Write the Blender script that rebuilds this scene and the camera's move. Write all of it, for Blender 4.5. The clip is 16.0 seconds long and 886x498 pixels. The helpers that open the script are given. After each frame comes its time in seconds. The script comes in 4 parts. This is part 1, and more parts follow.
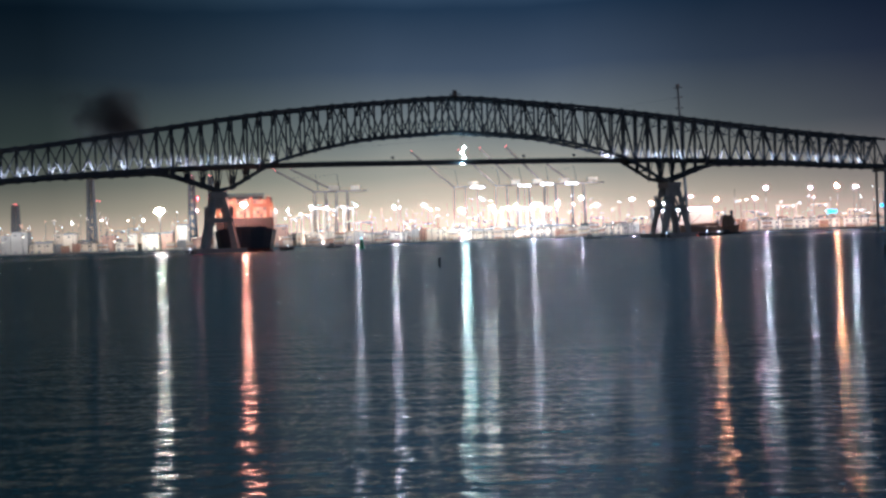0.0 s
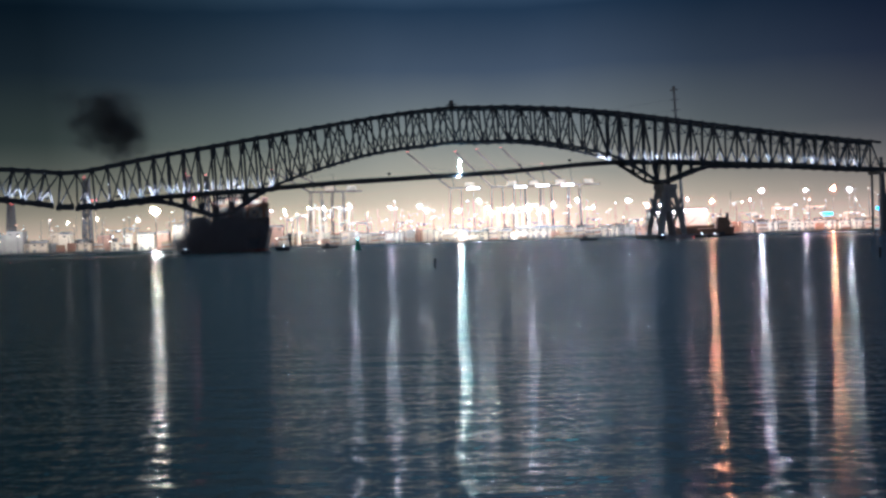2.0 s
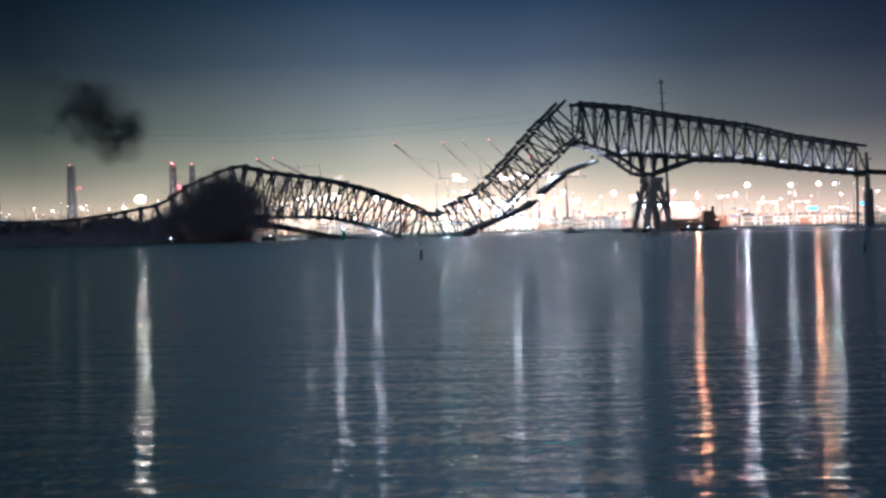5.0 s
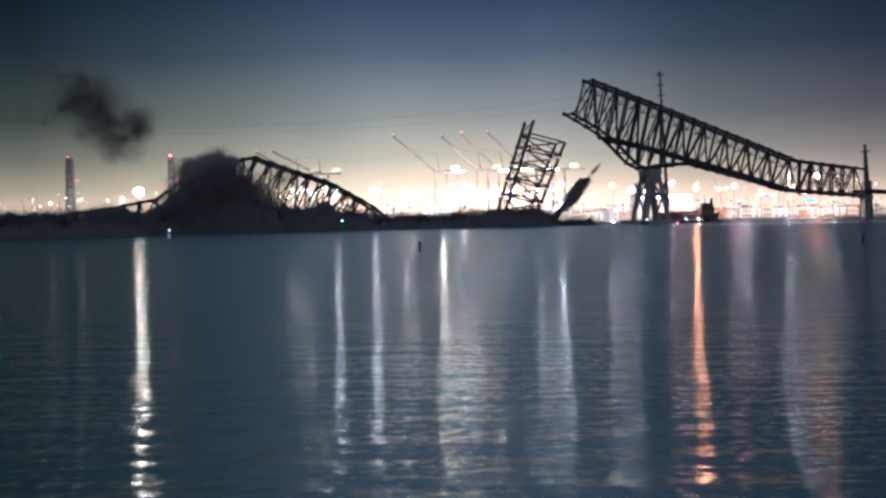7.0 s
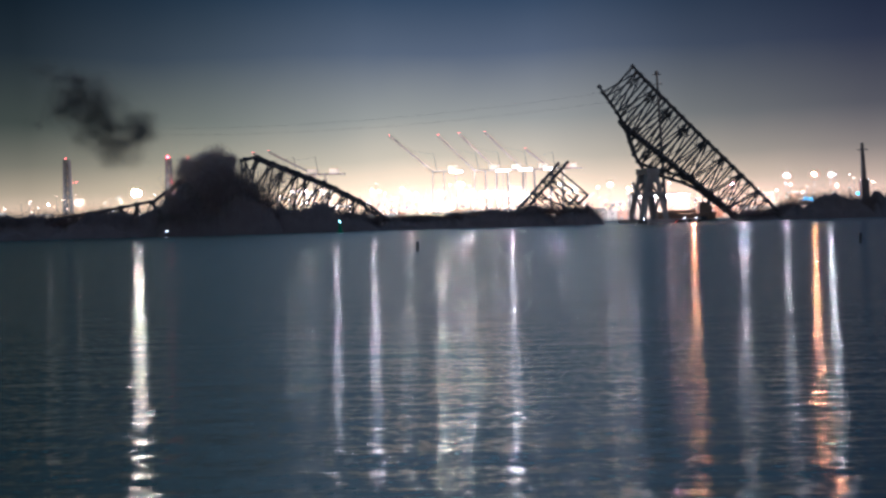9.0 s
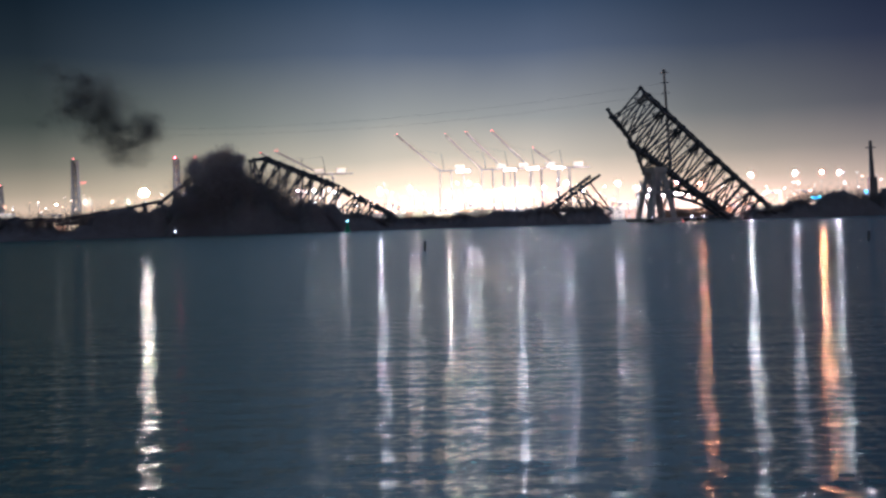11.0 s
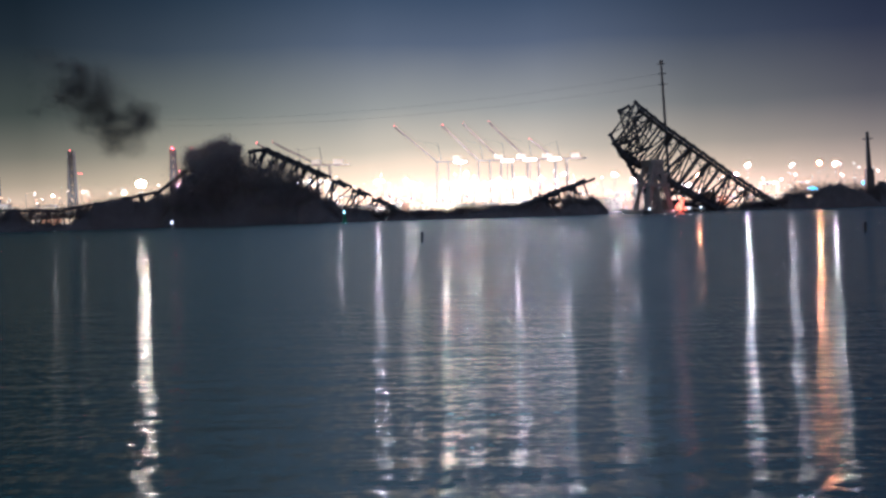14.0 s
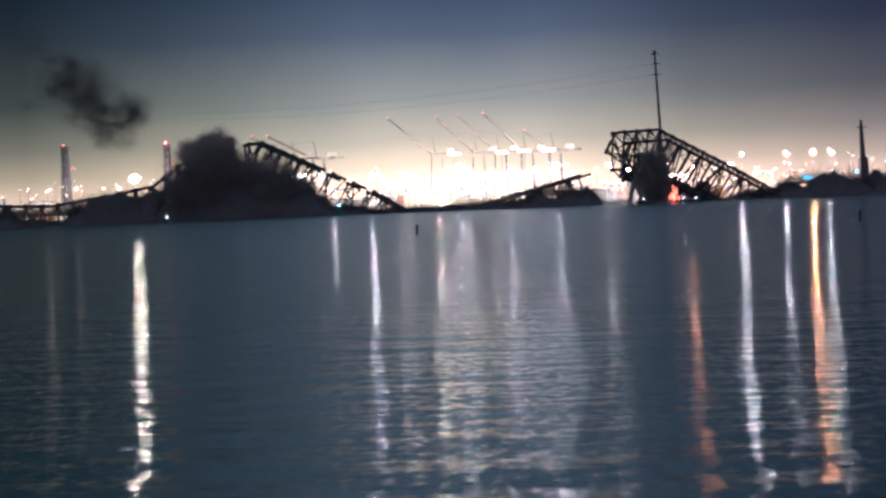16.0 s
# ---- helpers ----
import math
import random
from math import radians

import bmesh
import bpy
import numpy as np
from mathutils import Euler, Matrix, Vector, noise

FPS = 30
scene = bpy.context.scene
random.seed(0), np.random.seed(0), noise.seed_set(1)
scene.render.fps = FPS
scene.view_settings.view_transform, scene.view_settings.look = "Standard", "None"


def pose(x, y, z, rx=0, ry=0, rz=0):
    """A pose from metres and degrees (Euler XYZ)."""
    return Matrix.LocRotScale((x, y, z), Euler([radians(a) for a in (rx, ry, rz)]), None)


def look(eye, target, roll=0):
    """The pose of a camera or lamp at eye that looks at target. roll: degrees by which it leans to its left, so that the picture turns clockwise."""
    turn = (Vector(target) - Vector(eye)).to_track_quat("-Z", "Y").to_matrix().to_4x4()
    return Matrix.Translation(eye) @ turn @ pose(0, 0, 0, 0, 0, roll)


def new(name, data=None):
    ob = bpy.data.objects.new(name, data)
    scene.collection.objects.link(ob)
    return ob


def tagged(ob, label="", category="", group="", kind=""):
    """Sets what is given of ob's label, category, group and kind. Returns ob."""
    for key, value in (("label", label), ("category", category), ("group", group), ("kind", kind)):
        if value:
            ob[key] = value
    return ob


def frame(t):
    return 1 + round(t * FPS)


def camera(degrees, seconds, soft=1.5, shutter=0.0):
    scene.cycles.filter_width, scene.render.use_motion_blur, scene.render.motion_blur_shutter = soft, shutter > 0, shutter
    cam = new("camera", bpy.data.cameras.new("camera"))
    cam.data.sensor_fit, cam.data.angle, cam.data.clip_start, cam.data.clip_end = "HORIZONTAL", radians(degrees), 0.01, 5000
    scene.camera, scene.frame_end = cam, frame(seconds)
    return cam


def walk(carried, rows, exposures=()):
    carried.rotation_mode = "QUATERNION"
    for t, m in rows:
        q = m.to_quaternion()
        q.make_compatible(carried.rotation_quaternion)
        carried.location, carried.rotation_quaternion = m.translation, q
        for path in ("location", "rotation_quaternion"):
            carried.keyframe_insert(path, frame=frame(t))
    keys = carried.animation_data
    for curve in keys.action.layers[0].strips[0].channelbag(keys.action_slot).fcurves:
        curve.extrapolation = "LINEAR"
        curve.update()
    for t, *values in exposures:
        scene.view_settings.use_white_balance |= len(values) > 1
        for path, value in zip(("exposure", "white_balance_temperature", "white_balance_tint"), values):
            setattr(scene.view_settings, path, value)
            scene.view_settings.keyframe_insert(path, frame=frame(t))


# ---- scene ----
# World: the camera stands over the water at the origin and looks along +y. Metres.


def aim(yaw, pitch, roll):
    """Camera pose: yaw to the right, pitch up, roll of the picture clockwise, in degrees."""
    return pose(0, 0, 6.0, 0, 0, -yaw) @ pose(0, 0, 0, 90 + pitch) @ pose(0, 0, 0, 0, 0, roll)


cam = camera(40.0, 16.0, soft=2.7)
walk(cam, [
    (0.0, aim(-1.043, -0.554, -1.94)),
    (0.5, aim(-1.073, -0.508, -1.95)),
    (1.0, aim(-1.031, -0.481, -1.86)),
    (1.5, aim(-1.047, -0.426, -1.88)),
    (2.0, aim(-0.843, -0.516, -1.69)),
    (2.5, aim(-0.542, -0.694, -1.05)),
    (3.0, aim(-0.279, -0.781, -0.81)),
    (3.5, aim(-0.220, -0.780, -0.75)),
    (4.0, aim(-0.181, -0.788, -0.99)),
    (6.5, aim(-0.201, -1.281, -1.25)),
    (7.0, aim(-0.133, -1.321, -1.17)),
    (7.5, aim(-0.106, -1.227, -1.20)),
    (8.0, aim(-0.064, -1.213, -1.16)),
    (8.5, aim(-0.069, -1.267, -1.26)),
    (9.0, aim(-0.033, -1.316, -1.43)),
    (11.5, aim(-0.437, -1.356, -1.58)),
    (12.0, aim(-0.397, -1.400, -1.50)),
    (12.5, aim(-0.368, -1.508, -1.49)),
    (13.0, aim(-0.339, -1.666, -1.59)),
    (13.5, aim(-0.277, -1.771, -1.57)),
    (14.0, aim(-0.256, -1.766, -1.56)),
    (14.5, aim(-0.154, -1.837, -1.82)),
    (15.0, aim(-0.179, -1.952, -1.92)),
    (15.5, aim(-0.138, -2.033, -1.99)),
    (16.0, aim(-0.036, -2.142, -2.08)),
], exposures=[(0.0, -0.6, 4270, 11), (2.0, -0.56, 4270, 10.5), (3.5, -0.32, 4310, 11), (6.5, 0.0, 4410, 13), (9.0, 0.1, 4560, 17), (16.0, 0.12, 4580, 19)])

# ---- night sky with the glow of the lit port ----
world = bpy.data.worlds.new("night_sky")
scene.world = world
world.cycles.sampling_method = "NONE"
world.use_nodes = True
wn, wl = world.node_tree.nodes, world.node_tree.links
wn.clear()
w_out = wn.new("ShaderNodeOutputWorld")
w_bg = wn.new("ShaderNodeBackground")
w_tc = wn.new("ShaderNodeTexCoord")
w_sep = wn.new("ShaderNodeSeparateXYZ")
w_ramp = wn.new("ShaderNodeValToRGB")
w_side = wn.new("ShaderNodeValToRGB")
w_map = wn.new("ShaderNodeMapRange")
w_add = wn.new("ShaderNodeMath")
w_mix = wn.new("ShaderNodeMix")
w_noise = wn.new("ShaderNodeTexNoise")
w_nmul = wn.new("ShaderNodeMath")
w_mix.data_type = "RGBA"
w_mix.blend_type = "MULTIPLY"
w_mix.inputs[0].default_value = 1.0
w_noise.inputs["Scale"].default_value = 7.0
w_noise.inputs["Detail"].default_value = 3.0
w_nmul.operation = "MULTIPLY_ADD"
w_nmul.inputs[1].default_value = 0.02
w_nmul.inputs[2].default_value = -0.01
wl.new(w_tc.outputs["Generated"], w_sep.inputs[0])
wl.new(w_tc.outputs["Generated"], w_noise.inputs["Vector"])
wl.new(w_noise.outputs["Fac"], w_nmul.inputs[0])
wl.new(w_sep.outputs["Z"], w_add.inputs[0])
wl.new(w_nmul.outputs[0], w_add.inputs[1])
wl.new(w_add.outputs[0], w_map.inputs["Value"])
w_map.inputs["From Min"].default_value = 0.0
w_map.inputs["From Max"].default_value = 0.4
wl.new(w_map.outputs[0], w_ramp.inputs[0])
# last two stops lie above the view: brightness added to lift the water
stops = [(0.0, (2.70, 1.55, 0.74)), (0.035, (2.05, 1.21, 0.58)), (0.075, (1.28, 0.83, 0.395)), (0.13, (0.72, 0.525, 0.272)), (0.21, (0.372, 0.314, 0.194)),
         (0.34, (0.118, 0.122, 0.116)), (0.46, (0.040, 0.056, 0.068)), (0.58, (0.165, 0.192, 0.192)), (1.0, (0.370, 0.405, 0.385))]
el = w_ramp.color_ramp.elements
el[0].position, el[0].color = stops[0][0], (*stops[0][1], 1)
el[1].position, el[1].color = stops[-1][0], (*stops[-1][1], 1)
for p, c in stops[1:-1]:
    e = el.new(p)
    e.color = (*c, 1)
w_side.color_ramp.elements[0].position, w_side.color_ramp.elements[0].color = 0.25, (0.13, 0.16, 0.15, 1)
w_side.color_ramp.elements[1].position, w_side.color_ramp.elements[1].color = 0.80, (0.21, 0.21, 0.26, 1)
for p, c in ((0.34, (0.17, 0.20, 0.185)), (0.41, (0.58, 0.61, 0.565)), (0.47, (1, 1, 0.98)), (0.54, (1, 0.99, 1)), (0.60, (0.54, 0.54, 0.56)), (0.665, (0.29, 0.28, 0.35))):
    e = w_side.color_ramp.elements.new(p)
    e.color = (*c, 1)
w_half = wn.new("ShaderNodeMapRange")
w_half.inputs["From Min"].default_value = -1.0
wl.new(w_sep.outputs["X"], w_half.inputs["Value"])
wl.new(w_half.outputs[0], w_side.inputs[0])
wl.new(w_ramp.outputs[0], w_mix.inputs[6])
w_near, w_low = wn.new("ShaderNodeMapRange"), wn.new("ShaderNodeMix")
w_near.inputs["From Min"].default_value, w_near.inputs["From Max"].default_value = 0.0, 0.085
w_near.inputs["To Min"].default_value, w_near.inputs["To Max"].default_value = 0.40, 0.0
w_low.data_type = "RGBA"
w_low.inputs[7].default_value = (1, 1, 1, 1)
wl.new(w_sep.outputs["Z"], w_near.inputs["Value"])
wl.new(w_near.outputs[0], w_low.inputs[0])
wl.new(w_side.outputs[0], w_low.inputs[6])
wl.new(w_low.outputs[2], w_mix.inputs[7])
wl.new(w_mix.outputs[2], w_bg.inputs["Color"])
w_bg.inputs["Strength"].default_value = 1.0
wl.new(w_bg.outputs[0], w_out.inputs[0])


# ---- materials ----
def surface(name, base, rough=0.8, metal=0.0, scale=0.5, vary=0.25, bump=0.3, fine=6.0, random_tint=0.0, shine=0.5):
    """Paint, steel, concrete: two scales of variation and a fine relief, in metres."""
    m = bpy.data.materials.new(name)
    m.use_nodes = True
    n, l = m.node_tree.nodes, m.node_tree.links
    b = n["Principled BSDF"]
    b.inputs["Roughness"].default_value, b.inputs["Metallic"].default_value = rough, metal
    b.inputs["Specular IOR Level"].default_value = shine
    tc = n.new("ShaderNodeTexCoord")
    big, small = n.new("ShaderNodeTexNoise"), n.new("ShaderNodeTexNoise")
    big.inputs["Scale"].default_value, small.inputs["Scale"].default_value = scale, fine
    big.inputs["Detail"].default_value = small.inputs["Detail"].default_value = 4
    mix = n.new("ShaderNodeMix")
    mix.data_type = "RGBA"
    mix.inputs[6].default_value = (*[c * (1 - vary) for c in base], 1)
    mix.inputs[7].default_value = (*[min(1, c * (1 + vary)) for c in base], 1)
    add = n.new("ShaderNodeMath")
    add.operation = "MULTIPLY_ADD"
    add.inputs[1].default_value = 0.35
    l.new(tc.outputs["Object"], big.inputs["Vector"])
    l.new(tc.outputs["Object"], small.inputs["Vector"])
    l.new(small.outputs["Fac"], add.inputs[0])
    l.new(big.outputs["Fac"], add.inputs[2])
    l.new(add.outputs[0], mix.inputs[0])
    col = mix.outputs[2]
    if random_tint:
        info, hsv = n.new("ShaderNodeObjectInfo"), n.new("ShaderNodeHueSaturation")
        mr = n.new("ShaderNodeMapRange")
        mr.inputs["To Min"].default_value, mr.inputs["To Max"].default_value = 0.5 - random_tint, 0.5 + random_tint
        l.new(info.outputs["Random"], mr.inputs["Value"])
        l.new(mr.outputs[0], hsv.inputs["Hue"])
        l.new(col, hsv.inputs["Color"])
        col = hsv.outputs[0]
    l.new(col, b.inputs["Base Color"])
    bp = n.new("ShaderNodeBump")
    bp.inputs["Strength"].default_value, bp.inputs["Distance"].default_value = bump, 0.03
    l.new(small.outputs["Fac"], bp.inputs["Height"])
    l.new(bp.outputs[0], b.inputs["Normal"])
    return m


def glow(name, colour, strength, sampled=True):
    m = bpy.data.materials.new(name)
    m.cycles.emission_sampling = "FRONT" if sampled else "NONE"
    m.use_nodes = True
    b = m.node_tree.nodes["Principled BSDF"]
    b.inputs["Base Color"].default_value = (*colour, 1)
    b.inputs["Emission Color"].default_value = (*colour, 1)
    b.inputs["Emission Strength"].default_value = strength
    return m


STEEL = surface("weathered_bridge_steel", (0.055, 0.058, 0.068), 0.8, 0.0, 0.3, 0.35, 0.3, shine=0.2)
ROADWAY = surface("road_deck_concrete", (0.07, 0.07, 0.075), 0.95, 0, 0.2, 0.3, 0.4, shine=0.1)
CONCRETE = surface("stained_pier_concrete", (0.30, 0.28, 0.27), 0.85, 0, 0.15, 0.35, 0.5)
HULL = surface("ship_hull_paint", (0.035, 0.045, 0.07), 0.55, 0.0, 0.1, 0.3, 0.2)
HULL_RED = surface("ship_boot_paint", (0.18, 0.04, 0.03), 0.6, 0.0, 0.1, 0.3, 0.2)
CONTAINERS = [surface("container_%s" % n, c, 0.55, 0.0, 0.4, 0.25, 0.3, random_tint=0.02) for n, c in
              (("rust", (0.34, 0.20, 0.14)), ("slate", (0.22, 0.22, 0.23)), ("grey", (0.44, 0.42, 0.39)), ("cream", (0.58, 0.52, 0.43)), ("sand", (0.48, 0.38, 0.27)))]
CREAM = surface("cream_cladding", (0.62, 0.55, 0.44), 0.7, 0, 0.08, 0.15, 0.2)
ROOF = surface("grey_roof_sheet", (0.25, 0.25, 0.26), 0.6, 0.2, 0.1, 0.2, 0.2)
CRANE_PAINT = surface("crane_paint", (0.27, 0.23, 0.20), 0.6, 0.0, 0.1, 0.2, 0.2)
DARK_STEEL = surface("dark_galvanised_steel", (0.10, 0.10, 0.11), 0.5, 0.6, 0.2, 0.25, 0.2)
EARTH = surface("quay_asphalt_and_earth", (0.16, 0.14, 0.12), 0.9, 0, 0.02, 0.35, 0.4, 0.6)
BANK = surface("dark_shore_gravel", (0.06, 0.06, 0.055), 0.95, 0, 0.2, 0.35, 0.6)
TIMBER = surface("wet_black_timber", (0.03, 0.027, 0.024), 0.6, 0, 0.6, 0.35, 0.6)
GREEN = surface("buoy_green_paint", (0.02, 0.22, 0.10), 0.45, 0, 0.6, 0.2, 0.3)
SMOKE = surface("sooty_smoke_grains", (0.10, 0.105, 0.11), 1.0, 0, 0.1, 0.3, 0.0)
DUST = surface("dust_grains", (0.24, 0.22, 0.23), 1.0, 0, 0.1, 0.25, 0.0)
# paler copy of DUST: the glow on the high puffs put into the colour
LIT_DUST = surface("lit_dust_grains", (0.46, 0.41, 0.40), 1.0, 0, 0.1, 0.25, 0.0)
SPRAY = surface("dark_spray_and_dust", (0.12, 0.105, 0.11), 0.95, 0, 0.12, 0.35, 0.6, 1.2)
DIM = glow("lamp_dim_warm", (1.0, 0.74, 0.46), 9, False)
RED = glow("lamp_red_beacon", (1.0, 0.10, 0.07), 8, False)
RED_STRONG = glow("lamp_red_tower", (1.0, 0.02, 0.03), 260)
ROAD_LAMP = glow("lamp_road_white", (1.0, 0.80, 0.54), 8000)
FLOOD = glow("lamp_pier_flood", (1.0, 0.34, 0.15), 1500)
BEACON_RED = glow("lamp_beacon_red", (1.0, 0.00006, 0.0002), 2400)
MARKER = glow("lamp_marker", (1.0, 0.9, 0.75), 9, False)
BANK_LAMP = glow("lamp_crane_bank", (1.0, 0.84, 0.66), 12, False)
SOFT_WHITE = glow("lamp_soft_white", (1.0, 0.82, 0.62), 10, False)
NAV = glow("lamp_span_centre", (0.88, 1.0, 0.66), 1500)
FAINT = glow("lamp_faint_warm", (1.0, 0.70, 0.42), 4.5, False)
AMBER = glow("lamp_faint_amber", (1.0, 0.45, 0.20), 5, False)
GREEN_LAMP = glow("lamp_green_buoy", (0.55, 1.0, 0.85), 10)
BLUE_SIGN = glow("lit_blue_sign", (0.10, 0.55, 1.0), 4)


def water_material():
    m = bpy.data.materials.new("harbour_water")
    m.use_nodes = True
    n, l = m.node_tree.nodes, m.node_tree.links
    b = n["Principled BSDF"]
    b.inputs["Base Color"].default_value = (0.030, 0.074, 0.074, 1)
    b.inputs["Roughness"].default_value = 0.165
    b.inputs["Anisotropic"].default_value = 1.0
    b.inputs["Anisotropic Rotation"].default_value = 0.25
    tan = n.new("ShaderNodeTangent")
    tan.direction_type, tan.axis = "RADIAL", "Z"
    l.new(tan.outputs[0], b.inputs["Tangent"])
    b.inputs["IOR"].default_value = 1.33
    geo = n.new("ShaderNodeTexCoord")
    total = None
    for scale, stretch, amp in ((0.10, 3.0, 0.18), (0.5, 3.4, 0.20), (1.1, 3.0, 0.08)):
        mp, ns, mu = n.new("ShaderNodeMapping"), n.new("ShaderNodeTexNoise"), n.new("ShaderNodeMath")
        mp.inputs["Scale"].default_value = (1.0 / stretch, 1.0, 1.0)
        mp.inputs["Rotation"].default_value = (0, 0, 0.05)
        ns.inputs["Scale"].default_value, ns.inputs["Detail"].default_value = scale, 2.0
        mu.operation = "MULTIPLY"
        mu.inputs[1].default_value = amp
        l.new(geo.outputs["Object"], mp.inputs["Vector"])
        l.new(mp.outputs[0], ns.inputs["Vector"])
        l.new(ns.outputs["Fac"], mu.inputs[0])
        if total is None:
            total = mu.outputs[0]
        else:
            ad = n.new("ShaderNodeMath")
            l.new(total, ad.inputs[0])
            l.new(mu.outputs[0], ad.inputs[1])
            total = ad.outputs[0]
    bp = n.new("ShaderNodeBump")
    bp.inputs["Strength"].default_value, bp.inputs["Distance"].default_value = 1.0, 1.0
    l.new(total, bp.inputs["Height"])
    # short chop near the shore: steep along the view, gentle across it, and calmer far out
    sep, calm = n.new("ShaderNodeSeparateXYZ"), n.new("ShaderNodeMapRange")
    calm.inputs["From Min"].default_value, calm.inputs["From Max"].default_value = 25.0, 190.0
    calm.inputs["To Min"].default_value, calm.inputs["To Max"].default_value = 1.0, 0.0
    l.new(geo.outputs["Object"], sep.inputs[0])
    l.new(sep.outputs["Y"], calm.inputs["Value"])
    slopes = []
    for size, height, off in (((2.6, 1.5, 1.0), 0.16, 31.0), ((2.4, 1.75, 1.0), 0.58, 0.0)):
        mp, ns, mu, mv = n.new("ShaderNodeMapping"), n.new("ShaderNodeTexNoise"), n.new("ShaderNodeMath"), n.new("ShaderNodeMath")
        mp.inputs["Scale"].default_value, mp.inputs["Location"].default_value = size, (off, 0, 0)
        ns.inputs["Scale"].default_value, ns.inputs["Detail"].default_value = 1.0, 2.5
        mu.operation, mv.operation = "SUBTRACT", "MULTIPLY"
        mu.inputs[1].default_value, mv.inputs[1].default_value = 0.5, height
        l.new(geo.outputs["Object"], mp.inputs["Vector"])
        l.new(mp.outputs[0], ns.inputs["Vector"])
        l.new(ns.outputs["Fac"], mu.inputs[0])
        l.new(mu.outputs[0], mv.inputs[0])
        slopes.append(mv.outputs[0])
    chop, scaled, tilt, unit = n.new("ShaderNodeCombineXYZ"), n.new("ShaderNodeVectorMath"), n.new("ShaderNodeVectorMath"), n.new("ShaderNodeVectorMath")
    scaled.operation, tilt.operation, unit.operation = "SCALE", "ADD", "NORMALIZE"
    l.new(slopes[0], chop.inputs[0])
    l.new(slopes[1], chop.inputs[1])
    l.new(chop.outputs[0], scaled.inputs[0])
    l.new(calm.outputs[0], scaled.inputs["Scale"])
    l.new(bp.outputs[0], tilt.inputs[0])
    l.new(scaled.outputs[0], tilt.inputs[1])
    l.new(tilt.outputs[0], unit.inputs[0])
    l.new(unit.outputs[0], b.inputs["Normal"])
    return m


WATER = water_material()


# ---- mesh helpers ----
def mesh_of(bm, name, material):
    me = bpy.data.meshes.new(name)
    bm.normal_update()
    bm.to_mesh(me)
    bm.free()
    me.materials.append(material)
    return me


def part(name, bm, material, parent=None, label=""):
    """Links a bmesh (or a ready mesh) as one object under a thing."""
    me = bm if isinstance(bm, bpy.types.Mesh) else mesh_of(bm, name, material)
    ob = new(name, me)
    ob.parent = parent
    return tagged(ob, label)


def thing(name, label, category, group="", m=None):
    ob = new(name)
    ob.empty_display_size = 1
    if m is not None:
        ob.matrix_basis = m
    return tagged(ob, label, category, group)


def beam(bm, p, q, w, h=None, taper=1.0):
    """A bar of w x h from p to q."""
    h = h or w
    p, q = Vector(p), Vector(q)
    d = (q - p).normalized()
    side = d.cross(Vector((0, 0, 1)))
    side = side.normalized() if side.length > 1e-3 else Vector((1, 0, 0))
    up = side.cross(d)
    ring = []
    for c, k in ((p, 1.0), (q, taper)):
        ring.append([bm.verts.new(c + side * (a * w * k / 2) + up * (b * h * k / 2)) for a, b in ((-1, -1), (1, -1), (1, 1), (-1, 1))])
    a, b = ring
    for i in range(4):
        j = (i + 1) % 4
        bm.faces.new((a[i], a[j], b[j], b[i]))
    bm.faces.new(a[::-1])
    bm.faces.new(b)
    return bm


def bar(p, q, w, h=None, taper=1.0):
    return beam(bmesh.new(), p, q, w, h, taper)


def box(bm, x0, y0, z0, x1, y1, z1):
    v = [bm.verts.new((x, y, z)) for z in (z0, z1) for x, y in ((x0, y0), (x1, y0), (x1, y1), (x0, y1))]
    for f in ((3, 2, 1, 0), (4, 5, 6, 7), (0, 1, 5, 4), (1, 2, 6, 5), (2, 3, 7, 6), (3, 0, 4, 7)):
        bm.faces.new([v[i] for i in f])
    return bm


def block(*a):
    return box(bmesh.new(), *a)


def ball(r, at=(0, 0, 0), sub=1, squash=1.0):
    bm = bmesh.new()
    bmesh.ops.create_icosphere(bm, subdivisions=sub, radius=r)
    for v in bm.verts:
        v.co = Vector((v.co.x, v.co.y, v.co.z * squash)) + Vector(at)
    return bm


def tube(r0, r1, z0, z1, sides=10, at=(0, 0)):
    bm = bmesh.new()
    rings = [[bm.verts.new((at[0] + r * math.cos(6.28319 * k / sides), at[1] + r * math.sin(6.28319 * k / sides), z)) for k in range(sides)] for r, z in ((r0, z0), (r1, z1))]
    for k in range(sides):
        j = (k + 1) % sides
        bm.faces.new((rings[0][k], rings[0][j], rings[1][j], rings[1][k]))
    bm.faces.new(rings[0][::-1])
    bm.faces.new(rings[1])
    return bm


# ---- water and shores ----
def sheet(name, x0, x1, ys, z, material, label, category):
    bm = bmesh.new()
    rows = [[bm.verts.new((x, y, z)) for x in (x0, (x0 + x1) / 2, x1)] for y in ys]
    for a, b in zip(rows, rows[1:]):
        for i in range(2):
            bm.faces.new((a[i], a[i + 1], b[i + 1], b[i]))
    return tagged(part(name, bm, material), label, category, kind="structure")


water = sheet("water", -4500, 4500, (-60, 20, 120, 400, 1000, 1712), 0.0, WATER, "dark rippled harbour water with long lamp reflections", "water")
land = bmesh.new()
box(land, -4500, 1690, -6, 4500, 4900, 1.6)
tagged(part("ground", land, EARTH), "dim quay and port ground behind the water", "ground", kind="structure")
bank = bmesh.new()
box(bank, -4500, -400, -3, 4500, 6, 1.2)
tagged(part("ground_near_shore", bank, BANK), "dark gravel shore by the water", "shore", kind="structure")

